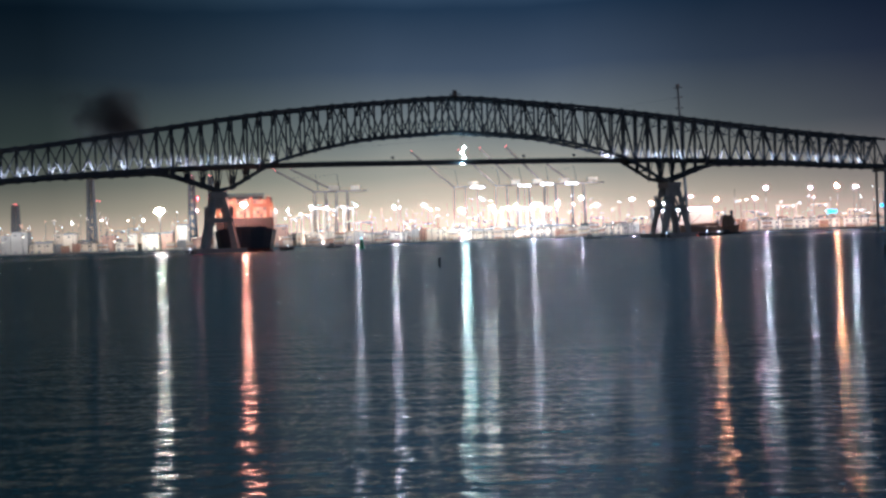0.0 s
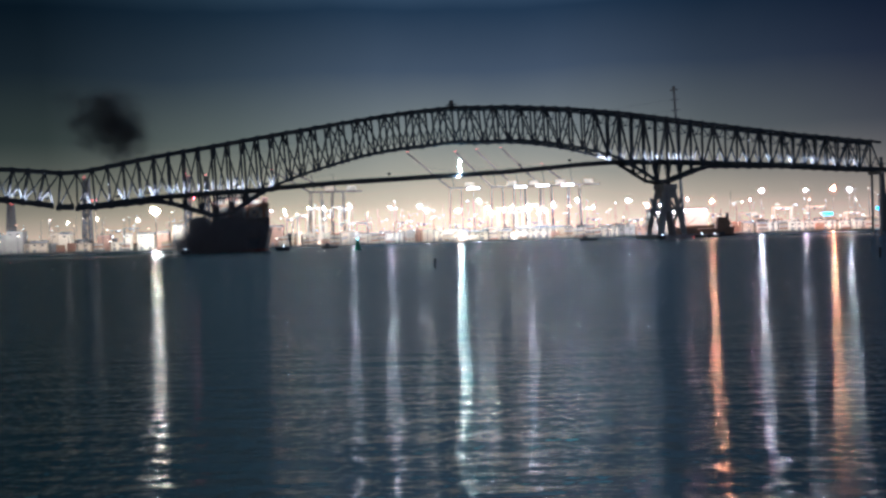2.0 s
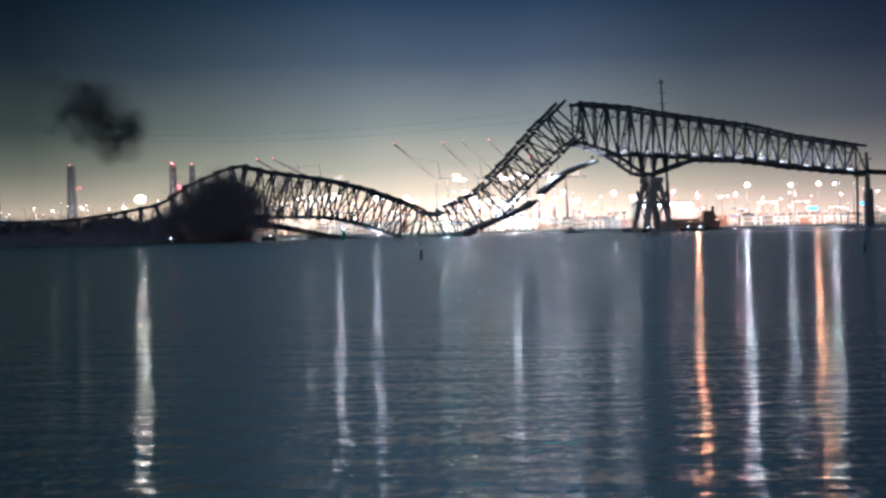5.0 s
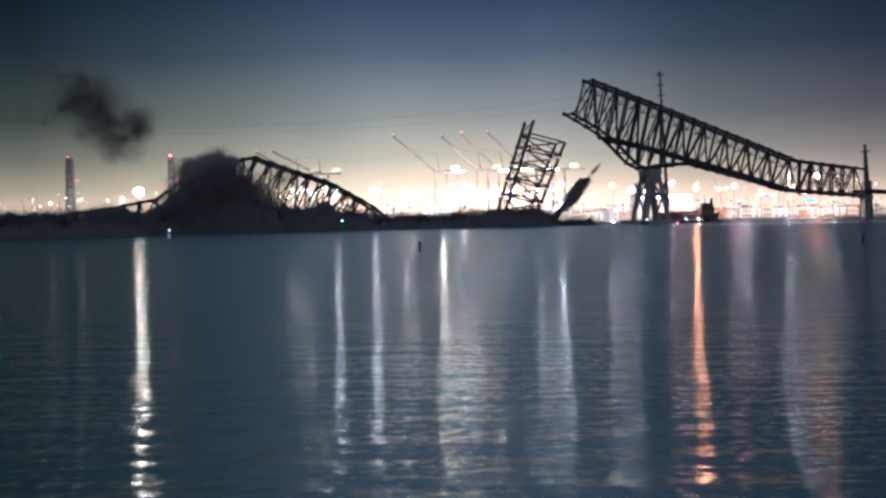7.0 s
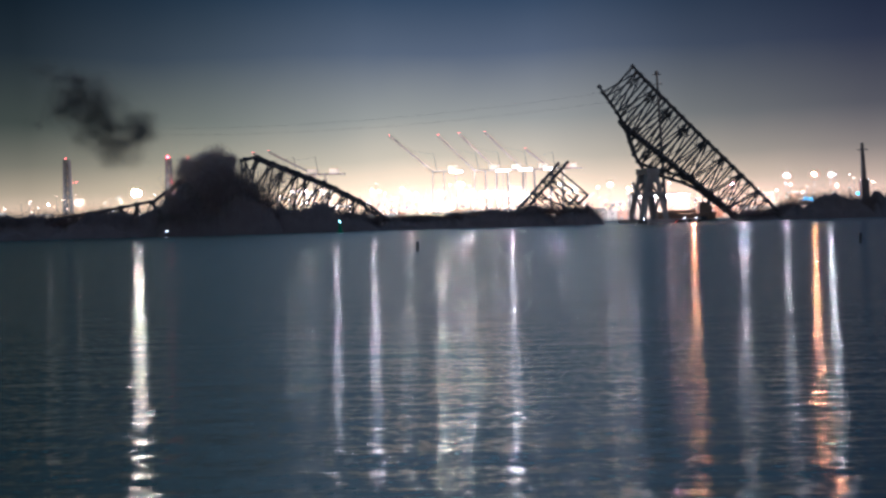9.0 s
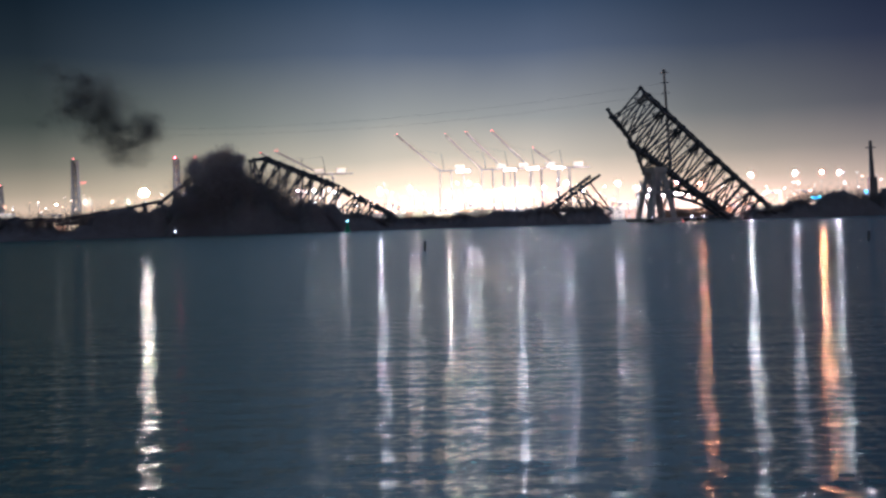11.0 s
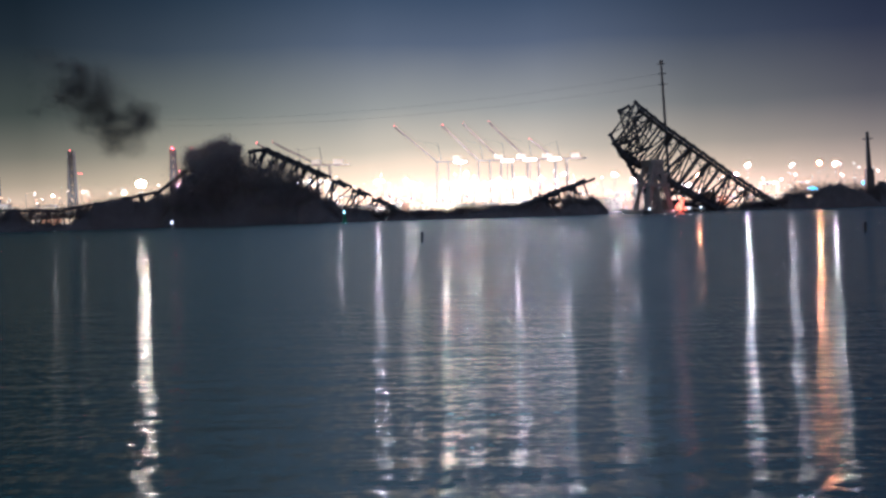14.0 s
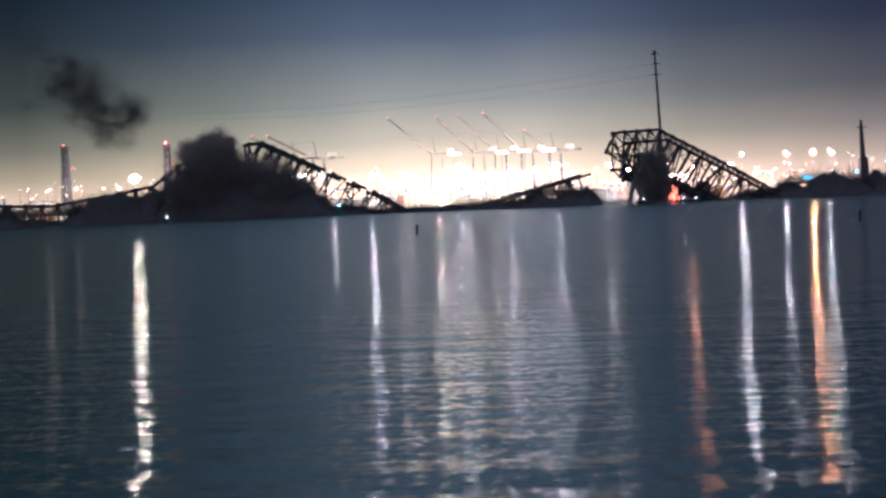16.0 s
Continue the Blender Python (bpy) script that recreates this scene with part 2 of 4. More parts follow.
# ---- the bridge: places along its axis s, heights z ----
AXIS = pose(12.75, 961.0, 0, 0, 0, 17.44)
MID, HALF, SIDE = -20.5, 183.5, 205.0
PIER_W, PIER_E = MID - HALF, MID + HALF
WIDE = 9.5


def curve_of(xs, zs):
    return lambda d: float(np.interp(d, xs, zs))


TOP = curve_of((0, 20, 47, 95, 144, 183.5, 248, 302, 357, 390), (114.3, 113.7, 111.6, 108, 103.2, 98.8, 91.4, 85.6, 80.6, 77.6))
LOW = curve_of((0, 47, 70, 92, 115, 143, 175, 183.5, 200, 222, 302, 357, 390), (88, 85, 83, 79, 74, 66, 47, 46, 52, 59.5, 58.5, 55.5, 54))
DECK = curve_of((0, 100, 183.5, 248, 302, 357, 400, 560), (65, 65, 64, 62, 60, 57, 55, 48))


def top_z(s):
    return TOP(abs(s - MID)) - max(0, MID - s - 150) * 0.03


def low_z(s):
    return LOW(abs(s - MID)) - max(0, MID - s - 222) * 0.015


def deck_z(s):
    return DECK(abs(s - MID)) - max(0, MID - s - 222) * 0.015


# Where points of the top chord go: time -> (s at rest, s, z).
E = 90.0
FALL = {
    1.0: [(-412, -412, 69), (-300, -300, 79), (-238, -238, 89.5), (-154, -154, 101), (-66, -66, 112), (27, 27, 113.5)],
    1.5: [(-412, -412, 66), (-356, -356, 71), (-299, -299, 72), (-238, -238, 84), (-154, -154, 96), (-66, -66, 109), (27, 27, 112)],
    2.5: [(-412, -410, 62), (-348, -348, 54), (-311, -311, 46), (-287, -287, 50), (-231, -231, 62), (-148, -148, 79), (-59, -59, 95), (-21, -21, 102), (34, 34, 104), (82, 82, 105)],
    3.5: [(-412, -406, 45), (-344, -344, 37), (-325, -325, 27), (-306, -306, 26), (-267, -267, 36), (-194, -194, 57), (-143, -143, 66), (-55, -55, 77), (-22, -22, 82), (15, 15, 91), (63, 63, 100), (96, 97, 104)],
    4.1: [(-412, -404, 32), (-343, -343, 24), (-321, -321, 19), (-302, -302, 18), (-266, -266, 27), (-226, -226, 37), (-184, -184, 55), (-142, -142, 58), (-99, -99, 60), (-31, -31, 60), (-15, -15, 64), (40, 40, 82), (89, 89, 101), (98, 98, 103)],
    6.3: [(-412, -404, 13), (-343, -343, 15), (-305, -305, 16), (-266, -266, 20), (-234, -234, 26), (-210, -212, 42), (-190, -185, 52), (-175, -167, 56), (-112, -108, 36), (-78, -77, 20), (-40, -42, -6), (-18, -30, -30), (14, 14, -12), (24, 26, 12), (88, 60, 97),
          (100, 104, 113), (170, 170, 98), (244, 244, 83), (299, 299, 64), (361, 361, 55), (390, 390, 52)],
    7.0: [(-412, -404, 14), (-343, -343, 15), (-305, -305, 15), (-266, -266, 20), (-234, -234, 26), (-210, -212, 42), (-190, -185, 52), (-175, -164, 56), (-112, -106, 36), (-78, -77, 20), (-40, -42, -6), (-18, -30, -30), (14, 16, -22), (24, 30, 2), (88, 56, 76),
          (100, 113, 117), (170, 178, 95), (300, 300, 52), (361, 361, 45), (390, 390, 42)],
    8.0: [(-412, -404, 15), (-343, -343, 15), (-305, -305, 14), (-266, -266, 20), (-234, -234, 26), (-210, -212, 42), (-190, -185, 52), (-175, -162, 56), (-112, -105, 36), (-78, -77, 20), (-40, -42, -6), (-18, -30, -30), (14, 16, -30), (24, 34, -15), (88, 78, 50),
          (100, 136, 122), (170, 192, 85), (290, 290, 22), (361, 345, -12), (390, 368, -26)],
    9.0: [(-412, -404, 15), (-343, -343, 15), (-305, -305, 14), (-266, -266, 20), (-234, -234, 26), (-210, -212, 42), (-190, -185, 52), (-175, -160, 57), (-112, -105, 35), (-78, -76, 20), (-40, -42, -6), (-18, -30, -30), (14, 20, -30), (24, 30, -10), (88, 84, 45),
          (100, 157, 126), (170, 206, 81), (250, 266, 28), (390, 372, -68)],
    11.5: [(-412, -404, 15), (-343, -343, 15), (-305, -305, 14), (-266, -266, 20), (-234, -234, 26), (-210, -212, 42), (-190, -185, 52), (-175, -158, 56), (-112, -109, 36), (-78, -66, 14), (-40, -30, -8), (-18, -20, -30), (14, 20, -26), (24, 36, -8), (88, 106, 32),
           (100, 157, 100), (170, 208, 59), (220, 246, 29), (390, 376, -72)],
    12.5: [(-412, -404, 15), (-343, -343, 15), (-305, -305, 14), (-266, -266, 20), (-234, -234, 26), (-210, -212, 42), (-190, -185, 52), (-175, -157, 56), (-112, -111, 36), (-78, -64, 13), (-40, -30, -8), (-18, -20, -30), (14, 20, -20), (24, 36, -4), (88, 106, 29),
           (100, 156, 92), (130, 180, 74), (220, 245, 27), (390, 382, -72)],
    14.0: [(-412, -404, 15), (-343, -343, 15), (-305, -305, 14), (-266, -266, 20), (-234, -234, 26), (-210, -212, 42), (-190, -185, 52), (-175, -156, 56), (-112, -112, 36), (-78, -63, 13), (-40, -30, -8), (-18, -20, -30), (14, 16, -10), (24, 32, 3), (88, 100, 26),
           (100, 144.6, 81.7), (111.6, 155.2, 86.6), (140.7, 178.6, 69.2), (220, 245, 26), (390, 388, -60)],
    15.0: [(-412, -404, 15), (-343, -343, 15), (-305, -305, 14), (-266, -266, 20), (-234, -234, 26), (-210, -212, 42), (-190, -185, 52), (-175, -155, 56), (-112, -112, 36), (-78, -63, 13), (-40, -30, -8), (-18, -20, -30), (14, 16, -8), (24, 30, 5), (88, 99, 25),
           (100, 141, 62.5), (112.4, 150, 70.5), (145, 179.5, 63), (221, 245, 25.5), (390, 390, -52)],
    16.0: [(-412, -404, 15), (-343, -343, 15), (-305, -305, 14), (-266, -266, 20), (-234, -234, 26), (-210, -212, 42), (-190, -185, 52), (-175, -155, 56), (-112, -112, 36), (-78, -63, 13), (-40, -30, -8), (-18, -20, -30), (14, 16, -8), (24, 31, 6), (88, 101, 23),
           (100, 138, 43.2), (113.2, 144.4, 54.7), (149.4, 180.6, 56.5), (222, 246, 25), (390, 392, -50)],
}
for rows in FALL.values():  # the broken end, one bay further along the same line
    for k, r in enumerate(rows):
        if r[0] == 100:
            n = rows[k + 1]
            rows.insert(k, (E, *(r[j] - (n[j] - r[j]) / (n[0] - r[0]) * 10.0 for j in (1, 2))))
            break
# The hung roadway of the main span, likewise.
DROP = {
    1.0: [(-160, -160, 60), (-22, -22, 63)],
    1.5: [(-160, -160, 55), (-22, -22, 60), (73, 73, 63.5)],
    2.5: [(-160, -160, 38), (-105, -105, 44), (-22, -22, 49), (33, 33, 55), (87, 87, 61)],
    3.5: [(-160, -160, 21), (-100, -100, 26), (-32, -32, 31), (14, 14, 41), (63, 63, 55), (112, 112, 62)],
    4.1: [(-160, -158, 19), (-99, -99, 14), (-55, -55, 14), (-9, -9, 22), (39, 39, 39), (88, 88, 59), (112, 112, 62)],
    6.3: [(-160, -158, 4), (-99, -99, -8), (0, 0, -20), (60, 46, -10), (68, 66, 12), (127, 108, 52)],
    7.0: [(-160, -158, 2), (-99, -99, -10), (0, 0, -22), (60, 60, -14), (68, 78, 8), (127, 110, 42)],
    8.0: [(-160, -158, 0), (-99, -99, -10), (0, 0, -22), (60, 66, -20), (68, 78, -10), (127, 110, 18)],
    9.0: [(-160, -158, 0), (-99, -99, -10), (0, 0, -22), (68, 78, -24), (127, 112, -14)],
    16.0: [(-160, -158, 0), (-99, -99, -10), (0, 0, -22), (68, 78, -24), (127, 112, -16)],
}
# The approach roadway beyond the truss.
SINK = {4.1: 0.0, 6.3: -23.0, 7.0: -30.0, 8.0: -45.0, 9.0: -66.0, 16.0: -68.0}


def moved(table, rest, t, s):
    """Where the point s of a line goes at time t, beside the table's ends at rest."""
    if t not in table:
        return s, rest(s)
    rows = table[t]
    if s > rows[-1][0]:
        last = rows[-1]
        k = min(1.0, (s - last[0]) / 40.0) if t < 6 else 0.0
        return s + (last[1] - last[0]) * (1 - k), rest(s) + (last[2] - rest(last[0])) * (1 - k)
    s0 = [r[0] for r in rows]
    if s < s0[0]:
        return s + rows[0][1] - s0[0], rest(s) + rows[0][2] - rest(s0[0])
    return float(np.interp(s, s0, [r[1] for r in rows])), float(np.interp(s, s0, [r[2] for r in rows]))


def lean(t, s):
    """Roll of the tipping cantilever about the bridge's axis, in degrees."""
    return float(np.interp(t, (6.6, 9.0, 12.0, 16.0), (0, 26, 30, 30))) if s > E else 0.0


def carried_pose(table, rest, t, s):
    """Pose in bridge space of a rigid bay whose line has its middle at s, and its turn from rest."""
    reach = 9.0 if t < 5 else 1.5
    a, b = moved(table, rest, t, s - reach), moved(table, rest, t, s + reach)
    mid = moved(table, rest, t, s)
    if t < 5:
        mid = [(a[k] + b[k]) / 4 + mid[k] / 2 for k in (0, 1)]
    turn = math.atan2(b[1] - a[1], b[0] - a[0]) - math.atan2(rest(s + reach) - rest(s - reach), 2 * reach)
    return pose(mid[0], 0, mid[1], 0, -math.degrees(turn), 0) @ pose(0, 0, 0, lean(t, s) if table is FALL else 0.0)


MAIN_BAYS, SIDE_BAYS = 34, 19
NODES = [PIER_W - SIDE + i * SIDE / SIDE_BAYS for i in range(SIDE_BAYS)]
NODES += [PIER_W + i * 2 * HALF / MAIN_BAYS for i in range(MAIN_BAYS)]
NODES += [PIER_E + i * SIDE / SIDE_BAYS for i in range(SIDE_BAYS + 1)]
truss_bays, deck_spans, approach_spans = [], [], []


def truss_bay(i):
    """One rigid bay of the through truss: two side trusses with bracing across."""
    a, b = NODES[i], NODES[i + 1]
    mid = (a + b) / 2
    zm = (top_z(a) + top_z(b)) / 2
    ob = thing("truss_bay", "dark weathered steel truss bay of the long bridge", "bridge truss", "bays of the bridge truss", AXIS @ pose(mid, 0, zm))

    def at(s, y, z):
        return (s - mid, y, z - zm)

    ta, tb, la, lb = top_z(a), top_z(b), low_z(a), low_z(b)
    heavy = 1.25 if abs(mid - PIER_E) < 40 or abs(mid - PIER_W) < 40 else 1.0
    # over the break the upper members go down with the bay before
    upper = truss_bays[-1][0] if E < mid < E + 8 else ob
    shift = Vector((mid - truss_bays[-1][1], 0, zm - truss_bays[-1][2])) if upper is not ob else Vector((0, 0, 0))

    def high(name, p, q, w, h=None):
        part(name, bar(Vector(p) + shift, Vector(q) + shift, w, h), STEEL, upper)

    for y in (-WIDE, WIDE):
        towards = (i % 2 == 0) == (y < 0)
        for zz in (ta, la):
            if zz == la or upper is ob:
                part("gusset_plate", block(a - mid - 1.5, y - 0.9, zz - zm - 1.5, a - mid + 1.5, y + 0.9, zz - zm + 1.5), STEEL, ob)
        high("top_chord", at(a, y, ta), at(b, y, tb), 1.6, 2.0)
        part("bottom_chord", bar(at(a, y, la), at(b, y, lb), 1.6, 1.9 * heavy), STEEL, ob)
        high("vertical", at(a, y, la), at(a, y, ta), 1.1 * heavy, 1.2)
        p, q = (at(a, y, la), at(b, y, tb)) if towards else (at(a, y, ta), at(b, y, lb))
        if not towards and upper is not ob:
            continue
        part("diagonal", bar(p, q, 0.9 * heavy, 1.0), STEEL, ob)
        mp = [(p[k] + q[k]) / 2 for k in range(3)]
        foot = at(b, y, lb) if towards else at(a, y, la)
        part("sub_diagonal", bar(mp, foot, 0.55), STEEL, ob)
    high("top_strut", at(a, -WIDE, ta), at(a, WIDE, ta), 0.9, 1.2)
    part("bottom_strut", bar(at(a, -WIDE, la), at(a, WIDE, la), 0.9, 1.2), STEEL, ob)
    if upper is ob:
        sway = bmesh.new()
        h = min(9.0, (ta - la) * 0.3)
        beam(sway, at(a, -WIDE, ta), at(a, 0, ta - h), 0.5)
        beam(sway, at(a, WIDE, ta), at(a, 0, ta - h), 0.5)
        beam(sway, at(a, -WIDE, ta - h), at(a, WIDE, ta - h), 0.6)
        part("sway_frame", sway, STEEL, ob)
    high("lateral_brace", at(a, -WIDE, ta), at(b, WIDE, tb), 0.5)
    high("lateral_brace", at(a, WIDE, ta), at(b, -WIDE, tb), 0.5)
    truss_bays.append((ob, mid, zm))


def deck_span(s0, s1, group):
    """A stretch of roadway: slab, stringers, parapets and, on some, a street lamp."""
    mid = (s0 + s1) / 2
    zm = deck_z(mid)
    slope = math.degrees(math.atan2(deck_z(s1) - deck_z(s0), s1 - s0))
    ob = thing("road_deck", "dark bridge roadway span with steel parapets", "bridge deck", group, AXIS @ pose(mid, 0, zm, 0, -slope, 0))
    h = (s1 - s0) / 2
    part("slab", block(-h, -8.6, -1.0, h, 8.6, 0.0), ROADWAY, ob)
    st = bmesh.new()
    for y in (-6.5, -2.2, 2.2, 6.5):
        box(st, -h, y - 0.25, -2.3, h, y + 0.25, -1.004)
    part("stringer", st, STEEL, ob)
    for y in (-8.4, 8.4):
        pr = block(-h, y - 0.15, 0.004, h, y + 0.15, 0.85)
        box(pr, -h, y - 0.08, 1.05, h, y + 0.08, 1.2)
        for k in range(4):
            x = -h + (k + 0.5) * h / 2
            box(pr, x - 0.08, y - 0.07, 0.85, x + 0.08, y + 0.07, 1.05)
        part("parapet", pr, STEEL, ob)
    return ob, mid, zm, slope


road_lamps = []


def road_lamp(ob, breaks_off):
    """A street lamp that shines across the road on to the far truss, with added plates that block its light elsewhere.
    """
    post = part("lamp_post", bar((0, 1.4, 0), (0, 1.4, 4.4), 0.3, 0.3, 0.6), DARK_STEEL, ob)
    part("lamp_arm", bar((0, 1.4, 4.3), (0, 2.4, 4.6), 0.2), DARK_STEEL, post)
    lens = bmesh.new()
    lens.faces.new([lens.verts.new(c) for c in ((-0.6, 2.9, 4.3), (0.6, 2.9, 4.3), (0.6, 2.75, 3.4), (-0.6, 2.75, 3.4))])
    part("lamp_head", block(-0.7, 2.3, 3.3, 0.7, 2.72, 4.4), DARK_STEEL, post)
    part("lens", lens, ROAD_LAMP, post, "glowing white lamp lens")
    # added plates: keep the lens out of view and its light low
    shield = block(-1.3, 2.1, 3.0, 1.3, 2.2, 4.7)
    box(shield, -1.3, 2.2, 4.6, 1.3, 3.8, 4.7)
    part("shield", shield, DARK_STEEL, post, "added dark plates that hide the lamp and keep its light low")
    if breaks_off:
        road_lamps.append(post)


for i in range(len(NODES) - 1):
    truss_bay(i)
for i in range(len(NODES) - 1):
    span = deck_span(NODES[i], NODES[i + 1], "roadway spans of the bridge")
    hung = -160 < span[1] < 125
    lit = (i % 2 == 0 and not hung) or i in (31, 41, 45, 48)
    if lit:
        road_lamp(span[0], span[1] > E)
    if abs(span[1] + 14) < 5.4:
        mount = part("light_mount", bar((0, -8.6, -3.0), (0, -8.6, 10.6), 0.5), DARK_STEEL, span[0])
        for x, z, r in ((0.9, 10.2, 0.62), (-0.9, 6.4, 0.5), (0.9, 2.6, 0.62), (-0.9, -2.2, 0.45)):
            part("navigation_light", ball(r, (x, -8.7, z), 1), NAV, mount, "blue-green white navigation light")
    deck_spans.append((*span, hung))
for k in range(12):
    s = NODES[-1] + k * 12.5
    approach_spans.append(deck_span(s, s + 12.5, "roadway spans of the approach"))


beacon = thing("warning_beacon", "red flashing warning beacon on top of the bridge", "beacon", m=AXIS @ pose(MID, -WIDE, top_z(MID) + 1.0))
part("stand", tube(0.9, 0.7, 0, 1.0, 10), DARK_STEEL, beacon)
# added wide plate that blocks red light from the truss below
part("platform", tube(5.0, 5.0, 1.004, 1.3, 16), DARK_STEEL, beacon)
part("lamp", ball(1.4, (0, 0, 2.8), 1), BEACON_RED, beacon, "brilliant red lamp")


def shutter_mesh(r, h):
    """An open-ended steel can with a lid, added to slide over a lamp so that it flashes."""
    bm = bmesh.new()
    for k in range(12):
        a, b = math.pi * k / 6, math.pi * (k + 1) / 6
        pa, pb = (r * math.cos(a), r * math.sin(a)), (r * math.cos(b), r * math.sin(b))
        bm.faces.new([bm.verts.new(c) for c in ((*pa, 0), (*pb, 0), (*pb, h), (*pa, h))])
        bm.faces.new([bm.verts.new(c) for c in ((0, 0, h), (*pa, h), (*pb, h))])
        bm.faces.new([bm.verts.new(c) for c in ((0, 0, 0), (*pb, 0), (*pa, 0))])
    return bm


# added shutter: covers and bares the lamp in place of its flashing
beacon_hood = part("hood", shutter_mesh(1.8, 3.0), DARK_STEEL, beacon, "added steel shutter that makes the beacon flash")


def bridge_pier(s, label):
    ob = thing("bridge_pier", label, "bridge pier", "tall piers of the bridge", AXIS @ pose(s, 0, 0))
    part("footing", block(-18, -20, -6, 18, 20, 3.2), CONCRETE, ob)
    for y in (-11, 11):
        for x in (-1, 1):
            part("leg", bar((x * 10.8, y, 3.2), (x * 3.5, y * 0.66, 42), 4.6, 4.4, 0.8), CONCRETE, ob)
        part("strut", bar((-9.5, y, 24), (9.5, y, 24), 2.2, 3.0), CONCRETE, ob)
    part("cap", block(-5.8, -9.9, 40.5, 5.8, 9.9, 45.0), CONCRETE, ob)
    for y in (-7.6, 7.6):
        part("web", block(-3.8, y - 1, 33, 3.8, y + 1, 40.4), CONCRETE, ob)
    for x in (-1, 1):
        br = bmesh.new()
        beam(br, (x * 11.5, -11, 8), (x * 8.5, 10, 34), 1.6)
        beam(br, (x * 11.5, 11, 8), (x * 8.5, -10, 34), 1.6)
        part("cross_brace", br, CONCRETE, ob)
    return ob


pier_west = bridge_pier(PIER_W, "struck concrete bridge pier giving way over the water")
pier_east = bridge_pier(PIER_E + 2.5, "tall splayed concrete bridge pier on a low footing")


def approach_pier(s):
    ob = thing("approach_pier", "slim concrete pier under the approach roadway", "bridge pier", "approach piers", AXIS @ pose(s, 0, 0))
    for y in (-6, 6):
        part("column", bar((0, y, -3), (0, y, deck_z(s) - 5), 1.6, 1.6, 0.9), CONCRETE, ob)
    part("cap", block(-1.8, -9, deck_z(s) - 5, 1.8, 9, deck_z(s) - 2.4), CONCRETE, ob)
    return ob


approach_piers = [approach_pier(NODES[-1] + 1.5), approach_pier(NODES[-1] + 60), approach_pier(NODES[-1] + 120), approach_pier(NODES[-1] + 146)]


def fender(s, y, w):
    ob = thing("fender_dolphin", "low dark fender island with a marker light", "fender", "fenders by the pier", AXIS @ pose(s, y, 0))
    part("island", tube(w, w * 0.9, -3, 2.4, 14), TIMBER, ob)
    part("cap_ring", tube(w * 0.95, w * 0.95, 2.404, 3.0, 14), CONCRETE, ob)
    part("marker_light", ball(0.5, (0, -w * 0.8, 3.6), 1), MARKER, ob, "small glowing marker light")
    return ob


for s, y, w in ((PIER_E - 17, -28, 4), (PIER_E + 22, -20, 6), (PIER_E + 36, -14, 7), (PIER_W - 24, -26, 4), (PIER_W + 50, 0, 6)):
    fender(s, y, w)


# ---- the container ship under the bridge ----
def container_ship():
    ob = thing("container_ship", "dark laden container ship against the bridge pier", "ship", m=pose(-163, 906, 0, 0, 0, 11))
    stations = [(0, 3.5, 19), (5, 14, 18), (12, 20, 17), (26, 23.5, 16), (60, 24, 15), (140, 24, 15), (250, 24, 15), (285, 21, 16), (292, 18, 16)]
    for name, z0, z1, k0, k1, mat in (("boot_band", -3, 2.2, 0.80, 0.88, HULL_RED), ("hull", 2.2, None, 0.88, 1.0, HULL)):
        bm = bmesh.new()
        rings = []
        for y, w, h in stations:
            top = z1 if z1 is not None else h
            rake = 0 if y > 30 else (30 - y) * 0.12
            rings.append([bm.verts.new(c) for c in ((-w * k0, y + rake, z0), (-w * k1, y, top), (w * k1, y, top), (w * k0, y + rake, z0))])
        for a, b in zip(rings, rings[1:]):
            for i in range(3):
                bm.faces.new((a[i], a[i + 1], b[i + 1], b[i]))
        bm.faces.new(rings[0])
        bm.faces.new(rings[-1][::-1])
        part(name, bm, mat, ob)
    bul = bmesh.new()
    for x in (-1, 1):
        beam(bul, (x * 8, 7, 18.6), (x * 16, 17, 18), 0.4, 1.6)
    part("bulwark", bul, HULL, ob)
    part("foremast", bar((0, 12, 17), (0, 12, 40), 1.0, 1.0, 0.5), DARK_STEEL, ob)
    house = part("deckhouse", block(-20, 205, 15, 20, 220, 52), CREAM, ob, "pale deckhouse across the stern")
    part("window_band", block(-18.8, 204.9, 47, 18.8, 204.99, 49), DARK_STEEL, house)
    part("lashing_bridge", block(-22, 30.2, 16, 22, 31.4, 26), DARK_STEEL, ob)
    return ob


ship = container_ship()


def container_mesh(material):
    """A corrugated steel box 12.2 m long, along x."""
    bm = block(-6.05, -1.18, 0.02, 6.05, 1.18, 2.54)
    for x in (-6.02, 6.02):
        for y in (-1.16, 1.16):
            box(bm, x - 0.08, y - 0.08, 0, x + 0.08, y + 0.08, 2.58)
    for k in range(10):
        x = -5.4 + k * 1.2
        box(bm, x - 0.15, -1.23, 0.15, x + 0.15, -1.184, 2.4)
    return mesh_of(bm, "container", material)


BOXES = [container_mesh(m) for m in CONTAINERS]
SHIP = pose(-163, 906, 0, 0, 0, 11)
for col in range(17):
    x = -20.5 + col * 2.56
    tiers = 9 + (col * 7 % 5 == 0) - (col in (0, 3, 16))
    for tier in range(tiers):
        c = new("shipping_container", BOXES[(col * 3 + tier * 5 + col * tier) % 5])
        c.matrix_basis = SHIP @ pose(x, 40, 16.02 + tier * 2.62, 0, 0, 90)
        tagged(c, "stacked steel shipping container on the ship's deck", "container", "containers on the ship")
rest = bmesh.new()
